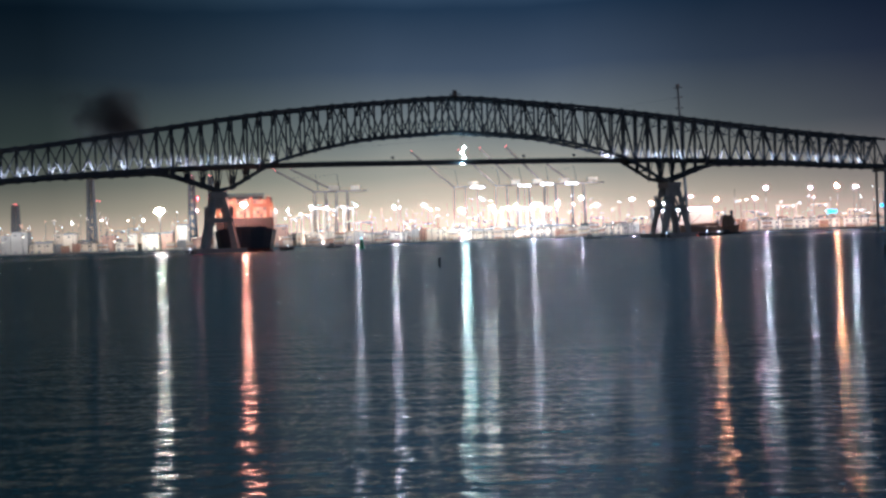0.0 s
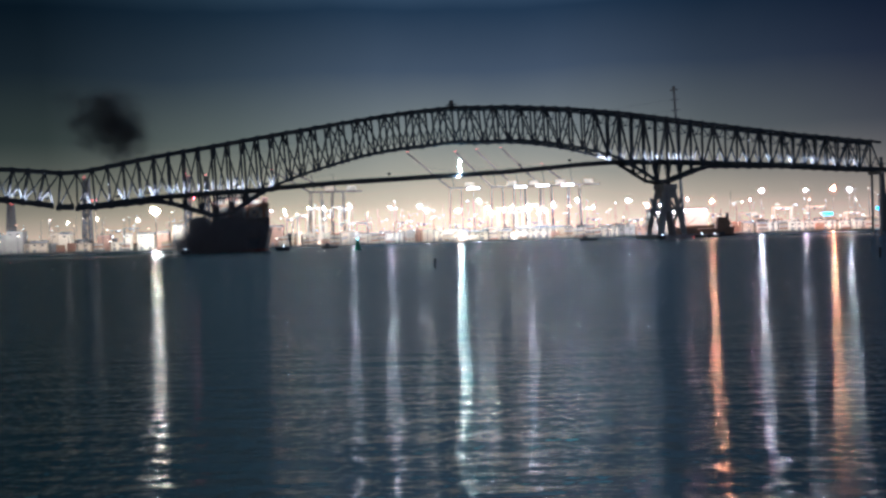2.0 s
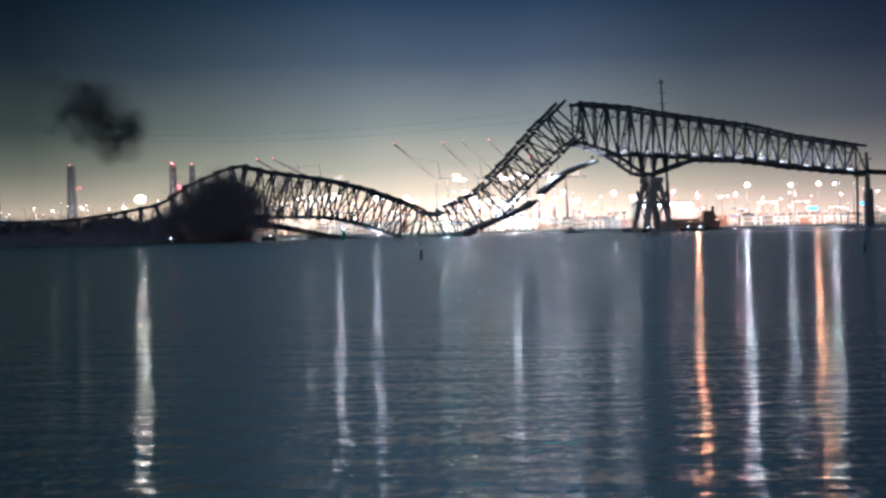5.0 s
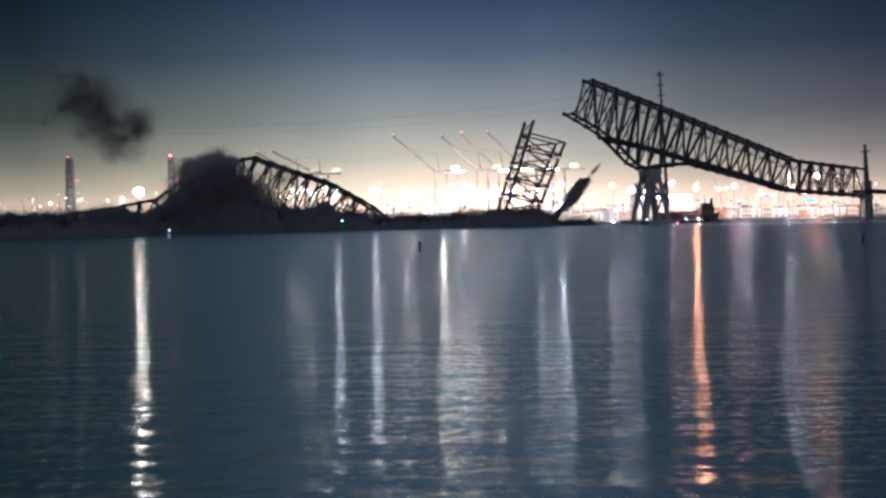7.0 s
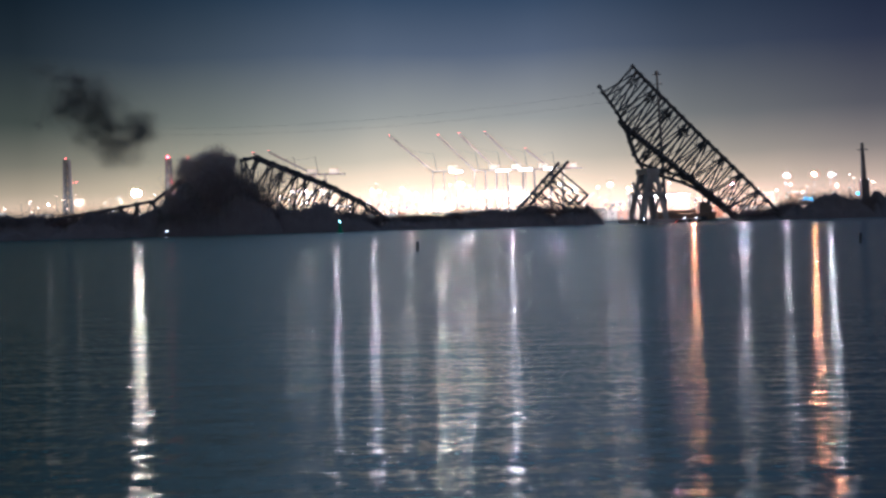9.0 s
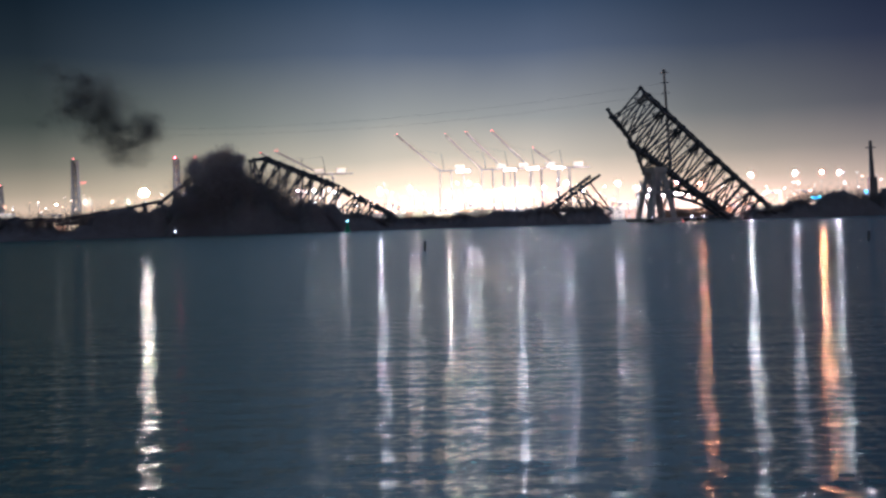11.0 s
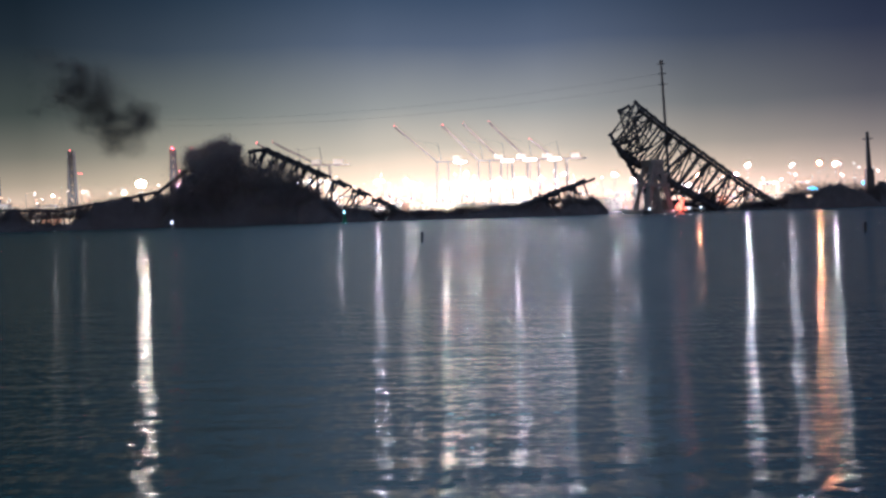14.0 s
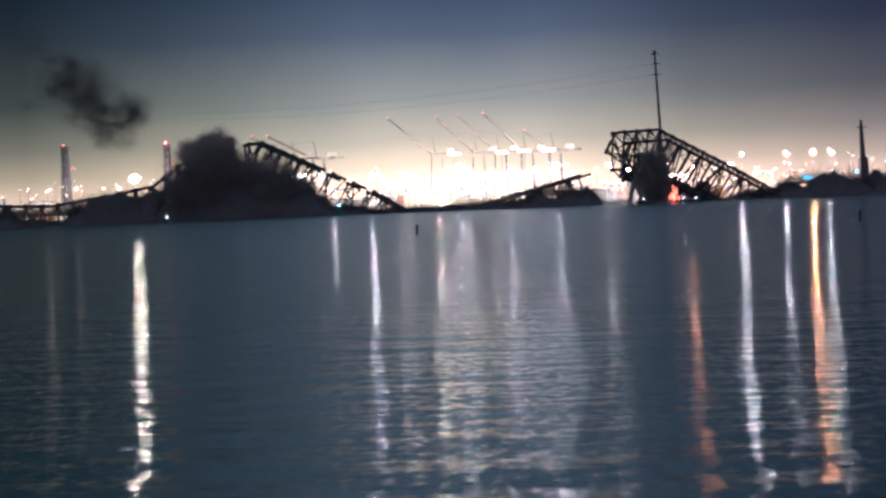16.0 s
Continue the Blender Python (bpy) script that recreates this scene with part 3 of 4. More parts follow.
for row in range(1, 12):
    for col in range(17):
        x = -20.5 + col * 2.56
        h = (8 + (col * 5 + row * 3) % 3) * 2.6
        box(rest, x - 1.2, 40 + row * 13.5 - 6, 16, x + 1.2, 40 + row * 13.5 + 6, 16 + h)
stacks = part("container_stacks", rest, CONTAINERS[0])
stacks.matrix_basis = SHIP
tagged(stacks, "long dark rows of stacked containers on the ship", "containers", kind="stuff")

# Floodlight on the struck pier: an orange blaze until the pier goes down.
flood = thing("pier_floodlight", "blazing orange floodlight between pier and ship", "floodlight", m=AXIS @ pose(PIER_W + 20, 8, 34))
part("mast", bar((0, 0, -16), (0, 0, 2), 0.6), DARK_STEEL, flood)
part("yoke", bar((-1.6, 0, 0), (1.6, 0, 0), 0.5), DARK_STEEL, flood)
part("lamp_head", block(-1.8, -0.9, 0.3, 1.8, 0.9, 2.7), FLOOD, flood, "glowing orange lamp head")


# ---- smoke and spray, in rigid pieces ----
def grains(name, count, spread, size, material, seed, low=None):
    """A cloud of small dark flakes, thick in the middle and thin at its rim."""
    rng = np.random.default_rng(seed)
    lobes = rng.normal(0, 0.46, (26, 3)) * np.array(spread)
    fat = rng.uniform(0.12, 0.34, 26)
    which = rng.integers(0, 26, count)
    c = lobes[which] + rng.normal(0, 1.0, (count, 3)) * fat[which][:, None] * np.array(spread)
    if low is not None:
        c = c[c[:, 2] > low]
    n = len(c)
    tri = rng.normal(0, 1, (n, 3, 3))
    tri = tri / np.linalg.norm(tri, axis=2, keepdims=True) * size * rng.uniform(0.5, 1.4, (n, 1, 1))
    verts = (c[:, None, :] + tri).reshape(-1, 3)
    me = bpy.data.meshes.new(name)
    me.from_pydata(verts.tolist(), [], np.arange(3 * n).reshape(-1, 3).tolist())
    me.materials.append(material)
    return new(name, me)


def mound(name, length, depth, height, seed, label, rough=0.35, wedge=0.0):
    """A lumpy ridge of thrown-up spray and debris with a ragged crest and loose drops above it."""
    rng = random.Random(seed)
    nx, ny = max(24, int(length / 2.2)), 12
    bm = bmesh.new()
    grid = []
    for i in range(nx + 1):
        u = i / nx
        row = []
        end = min(1.0, 5 * u, 5 * (1 - u)) ** 0.6
        for j in range(ny + 1):
            v = j / ny
            x, y = (u - 0.5) * length, (v - 0.5) * depth
            crest = math.sin(math.pi * v) ** 0.7
            lump = 0.7 + 0.6 * noise.noise(Vector((x * 0.05 + seed, y * 0.08, seed * 1.7))) + rough * noise.noise(Vector((x * 0.22, y * 0.22, seed * 3.1)))
            lump += 0.07 * noise.noise(Vector((x * 0.7, y * 0.7, seed)))
            z = height * end * crest * max(0.1, lump) * (1 + wedge * (u - 0.5)) - 1.5
            row.append(bm.verts.new((x, y, z)))
        grid.append(row)
    for a, b in zip(grid, grid[1:]):
        for j in range(ny):
            bm.faces.new((a[j], a[j + 1], b[j + 1], b[j]))
    ob = part(name, bm, SPRAY)
    rngn = np.random.default_rng(seed)
    n = int(length * 330)
    x = rngn.uniform(-0.48, 0.48, n) * length
    z = np.abs(rngn.normal(0, 0.20, n)) * height + height * 0.48 * (1 + wedge * x / length)
    y = rngn.normal(0, 0.18, n) * depth
    c = np.stack([x, y, z * np.minimum(1, 6 * (0.5 - np.abs(x) / length)) ** 0.5], 1)
    tri = rngn.normal(0, 0.24, (n, 3, 3))
    me = bpy.data.meshes.new("drops")
    me.from_pydata((c[:, None, :] + tri).reshape(-1, 3).tolist(), [], np.arange(3 * n).reshape(-1, 3).tolist())
    me.materials.append(SPRAY)
    drops = tagged(new("loose_spray", me), kind="stuff")
    drops.parent = ob
    return tagged(ob, label, "spray", "spray and debris along the fallen bridge")


def on_axis(s, y, z, turn=0):
    return AXIS @ pose(s, y, z, 0, 0, turn)


# first place, last place, spread, grains
smoke_puffs = []
for k, (p, q, spread, count) in enumerate((((-266, 915, 106), (-262, 915, 96), (24, 12, 22), 30000), ((-262, 918, 94), (-252, 918, 78), (22, 12, 18), 22000), ((-258, 910, 98), (-228, 910, 81), (14, 10, 13), 13000),
                                           ((-270, 925, 110), (-276, 925, 112), (22, 14, 16), 15000), ((-256, 915, 88), (-242, 915, 66), (16, 10, 12), 9000), ((-272, 920, 100), (-290, 920, 98), (22, 10, 18), 7000))):
    ob = grains("smoke_puff", int(count * 3.2), spread, 0.21, SMOKE, 11 + k)
    ob.matrix_basis = pose(*p)
    tagged(ob, "drifting dark sooty smoke over the bridge", "smoke", "puffs of the smoke cloud", "stuff")
    smoke_puffs.append((ob, Vector(p), Vector(q)))

dust_puffs = []
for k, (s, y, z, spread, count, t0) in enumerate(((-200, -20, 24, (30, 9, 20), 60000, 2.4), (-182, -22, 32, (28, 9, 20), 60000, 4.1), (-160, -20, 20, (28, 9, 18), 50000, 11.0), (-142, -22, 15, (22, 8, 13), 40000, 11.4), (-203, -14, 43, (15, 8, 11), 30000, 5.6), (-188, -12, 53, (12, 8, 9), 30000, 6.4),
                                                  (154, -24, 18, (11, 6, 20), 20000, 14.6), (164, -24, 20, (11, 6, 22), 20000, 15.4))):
    # puffs above 40 m take the grains with the glow in their colour
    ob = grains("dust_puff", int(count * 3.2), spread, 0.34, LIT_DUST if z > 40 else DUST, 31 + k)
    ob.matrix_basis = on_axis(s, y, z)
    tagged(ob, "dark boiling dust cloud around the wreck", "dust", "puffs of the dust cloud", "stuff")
    dust_puffs.append((ob, s, y, z, t0))

# s, across, length, depth, height, when it is up, crest slope
heap_rows = ((-368, -8, 190, 26, 17, 4.0, 0.0), (-306, -9, 120, 26, 22, 4.2, 0.3), (-255, -9, 84, 24, 27, 5.0, 0.4), (-190, -18, 92, 24, 48, 5.8, -0.1),
             (-146, -20, 84, 22, 36, 11.4, -1.1), (-120, -9, 110, 24, 22, 5.8, -0.5), (-40, -7, 100, 22, 13, 6.0, 0.0), (30, -7, 100, 22, 17, 6.2, 0.1), (86, -8, 70, 20, 20, 7.4, -0.3),
             (278, -6, 74, 22, 12, 8.4, 0.4), (330, -6, 100, 24, 26, 8.8, 0.1), (420, -6, 120, 24, 25, 8.9, 0.0))
heaps = []
for k, (s, y, ln, dp, ht, t0, wd) in enumerate(heap_rows):
    ob = mound("spray_heap", ln, dp, ht, 51 + k, "dark thrown-up spray and debris along the waterline", 0.16, wd)
    ob.matrix_basis = on_axis(s, y, 0)
    heaps.append((ob, s, y, ht, t0))

debris = grains("falling_debris", 36000, (15, 3.6, 3.4), 0.34, DUST, 77)
tagged(debris, "dark spray and debris torn down with the roadway", "debris", kind="stuff")
FLAME = glow("flame_orange", (1.0, 0.15, 0.06), 4)
embers = thing("burning_debris", "small orange burning debris at the pier's foot", "debris", m=on_axis(PIER_E + 14, -26, -12))
for k, (x, z, r) in enumerate(((0, 3, 1.7), (-1.5, 5.5, 1.3), (1.6, 6.5, 1.2), (0.4, 9, 1.0), (4, 2.4, 1.0), (-3.4, 3.2, 1.2), (-0.6, 11.5, 0.7), (2.6, 9.6, 0.7))):
    part("flame", ball(r, (x, 0, z), 1, 1.7), FLAME, embers)
part("charred_beam", bar((-4, 1, 0), (5, 1, 3), 0.9), TIMBER, embers)

# ---- buoys and posts in the water ----
for x, y, h, r in ((-5.4, 250, 1.7, 0.24), (80.6, 235.4, 1.6, 0.24)):
    ob = thing("channel_post", "thin black timber post standing in the water", "post", "posts in the water", pose(x, y, 0, 0, 2, 0))
    part("pile", tube(r * 1.1, r, -2, h, 10), TIMBER, ob)
    part("pile_cap", tube(r * 1.25, r * 0.9, h + 0.002, h + 0.16, 10), DARK_STEEL, ob)
buoy = thing("channel_buoy", "green steel channel buoy with a small light", "buoy", m=pose(-69, 815, 0))
part("float", tube(2.2, 2.2, -0.8, 1.0, 14), GREEN, buoy)
part("cage", tube(1.6, 0.8, 1.0, 6.6, 8), GREEN, buoy)
part("lantern", ball(0.55, (0, 0, 7.2), 1), GREEN_LAMP, buoy, "pale green glowing lantern")


def work_boat(x, y, length, turn=0):
    ob = thing("work_boat", "small dark moored work boat on the water", "boat", "small boats", pose(x, y, 0, 0, 0, turn))
    hull = bmesh.new()
    rings = []
    for k, w in ((-0.5, 0.75), (-0.2, 1.0), (0.2, 1.0), (0.42, 0.55), (0.5, 0.08)):
        a = w * length * 0.15
        rings.append([hull.verts.new(c) for c in ((k * length, -a * 0.7, -0.6), (k * length, -a, 1.6), (k * length, a, 1.6), (k * length, a * 0.7, -0.6))])
    for a, b in zip(rings, rings[1:]):
        for i in range(3):
            hull.faces.new((a[i], a[i + 1], b[i + 1], b[i]))
    hull.faces.new(rings[0][::-1])
    hull.faces.new(rings[-1])
    part("hull", hull, TIMBER, ob)
    part("wheelhouse", block(-length * 0.3, -1.4, 1.604, -length * 0.02, 1.4, 4.4), DARK_STEEL, ob)
    return ob


work_boat(110, 1050, 16)
work_boat(-110, 1020, 14, 10)
work_boat(245, 1130, 22)

# ---- far shore: port ----
SHORE = 1700


def light_mast(x, z, material, size, y=SHORE - 3, label="tall lighting mast with glowing lamps over the port", heads=2):
    """A pole with a crossbar and a cluster of lamp heads of the given breadth."""
    ob = thing("light_mast", label, "light mast", "lighting masts of the port", pose(x, y, 1.6))
    part("pole", tube(0.26, 0.14, 0, z - 1.6, 8), DARK_STEEL, ob)
    part("crossbar", bar((-size * 1.2, 0, z - 1.6), (size * 1.2, 0, z - 1.6), 0.3), DARK_STEEL, ob)
    for k in range(heads):
        if heads == 2:
            part("lamp_head", ball(size * 0.40, ((k - 0.5) * 1.1 * size, -0.9, z - 1.9), 1, 0.7), material, ob)
        else:
            a = 6.28319 * k / heads + x
            part("lamp_head", ball(size * 0.17, (size * 0.62 * math.cos(a), -0.9, z - 1.9 + size * 0.45 * math.sin(a)), 1, 0.8), material, ob)
    return ob


# The strong lamps, whose light reaches across the water: along the shore, height, colour, strength, breadth.
STRONG = ((-549, 43, "warm", 0, 1.6), (-508, 46, "warm", 0, 1.4), (-426, 56, "warm", 7, 8.0), (-449, 44, "warm", 0, 1.4), (-373, 54, "rose", 0, 1.6), (-263, 51, "rose", 0, 1.8),
          (-245, 51, "warm", 1, 1.8), (-212, 54, "white", 1, 1.8), (-190, 53, "white", 1, 1.9), (-150, 54, "white", 3, 2.0), (-97, 50, "white", 3, 2.4), (-56, 52, "white", 1, 2.0),
          (-46, 45, "warm", 1, 1.8), (-3, 44, "warm", 4, 3.0), (27, 57, "white", 3, 2.2), (39, 47, "warm", 3, 2.2), (72, 46, "warm", 1, 2.0), (96, 45, "white", 4, 2.4),
          (131, 48, "white", 2, 2.2), (163, 54, "white", 3, 2.4), (185, 43, "white", 1, 2.0), (235, 51, "white", 2, 2.4), (261, 43, "white", 1, 2.0), (279, 42, "white", 1, 2.0),
          (316, 51, "rose", 1, 1.8), (350, 46, "sodium", 5, 2.8), (403, 47, "rose", 2, 1.8), (419, 59, "white", 4, 2.6), (480, 58, "white", 2, 2.2), (518, 59, "sodium", 6, 3.0),
          (541, 58, "white", 3, 2.2), (586, 59, "white", 2, 2.4))
HUES = {"warm": (1.0, 0.74, 0.42), "white": (1.0, 0.80, 0.58), "sodium": (1.0, 0.36, 0.13), "rose": (1.0, 0.42, 0.34)}
POWER = {0: 900, 1: 3400, 2: 5600, 3: 7800, 4: 9500, 5: 14000, 6: 12500, 7: 1900}
LEVELS = {}
for x, z, hue, level, size in STRONG:
    if (hue, level) not in LEVELS:
        LEVELS[hue, level] = glow("lamp_%s_%d" % (hue, level), HUES[hue], POWER[level])
    light_mast(x, z, LEVELS[hue, level], size, heads=6)

for x, z, mat, size in ((-215, 42, DIM, 2.0), (40, 38, DIM, 2.6), (392, 44, DIM, 2.4), (-60, 40, DIM, 1.8), (-500, 42, DIM, 1.6),
                        (-154, 58, DIM, 2.6), (-182, 42, SOFT_WHITE, 2.2), (120, 40, SOFT_WHITE, 2.2), (177, 42, DIM, 3.0), (232, 52, DIM, 3.0), (62, 40, DIM, 2.8),
                        (148, 36, DIM, 3.0), (205, 36, DIM, 2.4), (258, 46, DIM, 2.8), (-80, 38, DIM, 2.4), (-130, 40, DIM, 2.4), (-228, 46, DIM, 2.6), (-250, 40, DIM, 2.4),
                        (-300, 44, DIM, 2.0), (-345, 46, DIM, 2.2), (-470, 44, DIM, 2.2), (-575, 44, DIM, 1.6), (-610, 38, DIM, 1.6), (-660, 44, SOFT_WHITE, 3.0),
                        (440, 40, DIM, 2.6), (485, 44, SOFT_WHITE, 2.0), (550, 42, DIM, 2.4), (600, 46, DIM, 2.4), (380, 42, SOFT_WHITE, 2.4), (20, 36, SOFT_WHITE, 2.4), (-30, 34, DIM, 2.2)):
    light_mast(x, z, mat, size, heads=5)
random.seed(9)
KINDS = (FAINT, FAINT, AMBER, DIM, DIM, SOFT_WHITE)
spare = bmesh.new()
for k in range(460):
    x = random.choice((random.uniform(-700, -300), random.uniform(-260, 270), random.uniform(-180, 230), random.uniform(-160, 200), random.uniform(360, 700)))
    z, kind, size, y = random.triangular(8, 62, 26), random.randrange(6), random.choice((0.5, 0.6, 0.8, 1.0, 1.3, 1.8)), SHORE + random.choice((-4, 12, 40, 64))
    if k < 225:
        light_mast(x, z, KINDS[kind], size, y, "small glowing lamp on a post in the port")
        continue
    done = len(spare.faces)
    beam(spare, (x, y, 1.6), (x, y, z), 0.4)
    spare.faces.ensure_lookup_table()
    for f in spare.faces[done:]:
        f.material_index = 6
    for dx in (-0.55, 0.55):
        done = len(spare.faces)
        bmesh.ops.create_icosphere(spare, subdivisions=1, radius=size * 0.4, matrix=Matrix.Translation((x + dx * size, y - 0.9, z - 0.3)))
        spare.faces.ensure_lookup_table()
        for f in spare.faces[done:]:
            f.material_index = kind
rest_lamps = part("port_lamps", spare, KINDS[0])
for m in (*KINDS[1:], DARK_STEEL):
    rest_lamps.data.materials.append(m)
tagged(rest_lamps, "scattered small glowing lamps deep in the port", "lamps", kind="stuff")


# added wide fill lamps that brighten the quay beside its mast lamps
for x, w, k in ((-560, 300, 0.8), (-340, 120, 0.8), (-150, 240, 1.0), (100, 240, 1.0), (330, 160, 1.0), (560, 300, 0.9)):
    lamp = bpy.data.lights.new("yard_fill", "AREA")
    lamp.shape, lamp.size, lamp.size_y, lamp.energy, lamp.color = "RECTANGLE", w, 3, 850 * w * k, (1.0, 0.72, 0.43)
    ob = new("yard_fill", lamp)
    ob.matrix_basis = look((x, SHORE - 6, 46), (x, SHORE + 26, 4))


# added fill lamps, unseen themselves, to brighten cranes and gantries
for x in (-215, -150, -10, 70, 140):
    lamp = bpy.data.lights.new("crane_fill", "AREA")
    lamp.shape, lamp.size, lamp.size_y, lamp.energy, lamp.color = "RECTANGLE", 30, 3, 80000, (1.0, 0.66, 0.38)
    ob = new("crane_fill", lamp)
    ob.matrix_basis = look((x, SHORE + 44, 6), (x, SHORE + 96, 22))


def row_light(x, z, w):
    ob = thing("crane_floodlight", "wide bright floodlight bank under a crane girder", "floodlight", "crane floodlights", pose(x, SHORE + 30, z))
    part("housing", block(-w, -1, 1.02, w, 1, 1.8), DARK_STEEL, ob)
    part("post", bar((0, 0, 1.6 - z), (0, 0, 1.0), 0.8), DARK_STEEL, ob)
    for k in range(5):
        cx = -w + (k + 0.5) * w * 0.4
        part("lamp_head", ball(w * 0.19, (cx, -0.8, 0.4), 1, 0.8), BANK_LAMP, ob)


for x, z in ((20, 75), (87, 75), (119, 76), (154, 76)):
    row_light(x, z, 9)


def quay_crane(x, tip_dx, tip_z, hinge_z=75, paint=CRANE_PAINT, y=SHORE + 110):
    """Ship-to-shore gantry crane with its boom raised."""
    ob = thing("quay_crane", "grey quay crane with raised boom and red beacon", "crane", "quay cranes of the port", pose(x, y, 1.6))
    z = hinge_z - 1.6
    for lx in (-10, 10):
        for ly in (-12, 12):
            part("leg", bar((lx, ly, 0), (lx * 0.8, ly, z), 2.0, 2.0, 0.8), paint, ob)
        part("sill_beam", bar((lx, -12, 3), (lx, 12, 3), 1.6, 2), paint, ob)
        part("portal_beam", bar((lx * 0.9, -12, 22), (lx * 0.9, 12, 22), 1.6, 2.4), paint, ob)
        part("cross_brace", bar((lx * 0.9, -12, 24), (lx * 0.82, 12, z - 8), 1.0), paint, ob)
    part("cross_girder", bar((-10, -12, z), (10, -12, z), 1.8, 2.4), paint, ob)
    part("back_girder", bar((-8, -4, z), (38, -4, z), 2.4, 2.6), paint, ob)
    part("machinery_house", block(14, -9, z + 1.4, 28, 1, z + 8), CREAM, ob)
    part("apex_frame", bar((-2, -4, z), (-6, -4, z + 26), 1.0, 1.0, 0.6), DARK_STEEL, ob)
    tip = (tip_dx, -4, tip_z - 1.6)
    for dy in (-2.0, 2.0):
        part("boom_chord", bar((-8, -4 + dy, z), (tip[0], -4 + dy, tip[2]), 2.0, 3.0), paint, ob)
    lace = bmesh.new()
    for k in range(14):
        a, b = k / 14, (k + 1) / 14
        beam(lace, (-8 + (tip[0] + 8) * a, -6 if k % 2 else -2, z + (tip[2] - z) * a), (-8 + (tip[0] + 8) * b, -2 if k % 2 else -6, z + (tip[2] - z) * b), 0.4)
    part("boom_lacing", lace, paint, ob)
    part("stay", bar((-6, -4, z + 26), (tip[0] * 0.6 - 3, -4, z + (tip[2] - z) * 0.6), 0.22), DARK_STEEL, ob)
    part("beacon", ball(0.7, (tip[0], -4, tip[2] + 1.6), 1), RED, ob, "red glowing beacon")
    return ob


for x, tip_dx, tip_z in ((-5, -66, 126), (53, -57, 125), (84, -59, 127), (121, -60, 128), (160, -43, 103), (-170, -70, 108), (-200, -62, 107)):
    quay_crane(x * 1.065, tip_dx * 1.065, tip_z * 1.065 - 0.4, 79.5)


def red_tower(x, z, w, lights, y=SHORE + 60, lamp=RED):
    ob = thing("lattice_tower", "dark tapered lattice tower with red warning lights", "tower", "towers with red lights", pose(x, y, 1.6))
    h = z - 1.6
    for sx in (-1, 1):
        for sy in (-1, 1):
            part("leg", bar((sx * w, sy * w, 0), (sx * w * 0.55, sy * w * 0.55, h), 2.0, 2.0), DARK_STEEL, ob)
    n = 9
    for k in range(n):
        a, b = k / n, (k + 1) / n
        wa, wb = w * (1 - 0.45 * a), w * (1 - 0.45 * b)
        for sy in (-1, 1):
            part("lacing_bar", bar((-wa, sy * wa, h * a), (wb, sy * wb, h * b), 1.3), DARK_STEEL, ob)
            part("lacing_bar", bar((wa, sy * wa, h * a), (-wb, sy * wb, h * b), 1.3), DARK_STEEL, ob)
        part("cross_bar", bar((-wa, -wa, h * a), (wa, -wa, h * a), 1.3), DARK_STEEL, ob)
    part("platform", block(-w * 0.8, -w * 0.8, h, w * 0.8, w * 0.8, h + 1.2), DARK_STEEL, ob)
    for lx, lz in lights:
        part("beacon", ball(0.8, (lx, -w - 0.4, lz - 1.6), 1), lamp, ob, "red glowing beacon")


red_tower(-541, 106, 6, ((0, 109), (10, 75), (15, 75)))
red_tower(-394, 105, 5, ((0, 108), (10, 74)), SHORE + 60, RED_STRONG)
red_tower(-366, 104, 4, ((0, 107),))
red_tower(-652, 72, 6, ((0, 74), (4, 74)))

# Tall river-crossing pole behind the bridge, and another beyond.
pole = thing("transmission_pole", "slender dark transmission pole rising behind the bridge", "pole", "transmission poles", pose(211, 1150, 0, 0, -2.6, 0))
part("base", tube(3.0, 2.4, -3, 3, 10), CONCRETE, pole)
part("shaft", tube(1.8, 0.9, 3, 140, 10), DARK_STEEL, pole)
for z in (120, 130, 139):
    part("crossarm", bar((-4, 0, z), (4, 0, z), 0.8), DARK_STEEL, pole)
    part("insulator", bar((0, -2.5, z - 2.5), (0, -2.5, z), 0.7), DARK_STEEL, pole)
part("beacon", ball(1.2, (0, 0, 141.2), 1), BEACON_RED, pole, "red flashing beacon")
# added shutter here too, for the flashes of the pole's lamp
pole_hood = part("hood", shutter_mesh(1.6, 3.0), DARK_STEEL, pole, "added steel shutter that makes the beacon flash")
far_pole = thing("transmission_tower", "dark tapered transmission tower on a wide base", "tower", m=pose(486, 1400, 0, 0, -2, 0))
part("base", block(-4.5, -4.5, -3, 4.5, 4.5, 42), DARK_STEEL, far_pole)
part("shaft", tube(3.4, 1.8, 42.004, 84, 8), DARK_STEEL, far_pole)
part("crossarm", bar((-6, 0, 76), (6, 0, 76), 1.2), DARK_STEEL, far_pole)


def cable(points, r, label):
    c = bpy.data.curves.new("cable", "CURVE")
    c.dimensions, c.bevel_depth, c.bevel_resolution = "3D", r, 1
    sp = c.splines.new("POLY")
    sp.points.add(len(points) - 1)
    for q, p in zip(sp.points, points):
        q.co = (*p, 1)
    c.materials.append(DARK_STEEL)
    tagged(new("power_cable", c), label, "cable", "power cables")


for z0, z1, dx in ((120, 118, 0), (130, 124, 1)):
    pts = []
    for k in range(41):
        u = k / 40
        pts.append((205 + (-420 - 205) * u, 1150 + 250 * u, z0 + (z1 - z0) * u - 60 * u * (1 - u)))
    cable(pts, 0.07, "thin dark power cable sagging over the river")


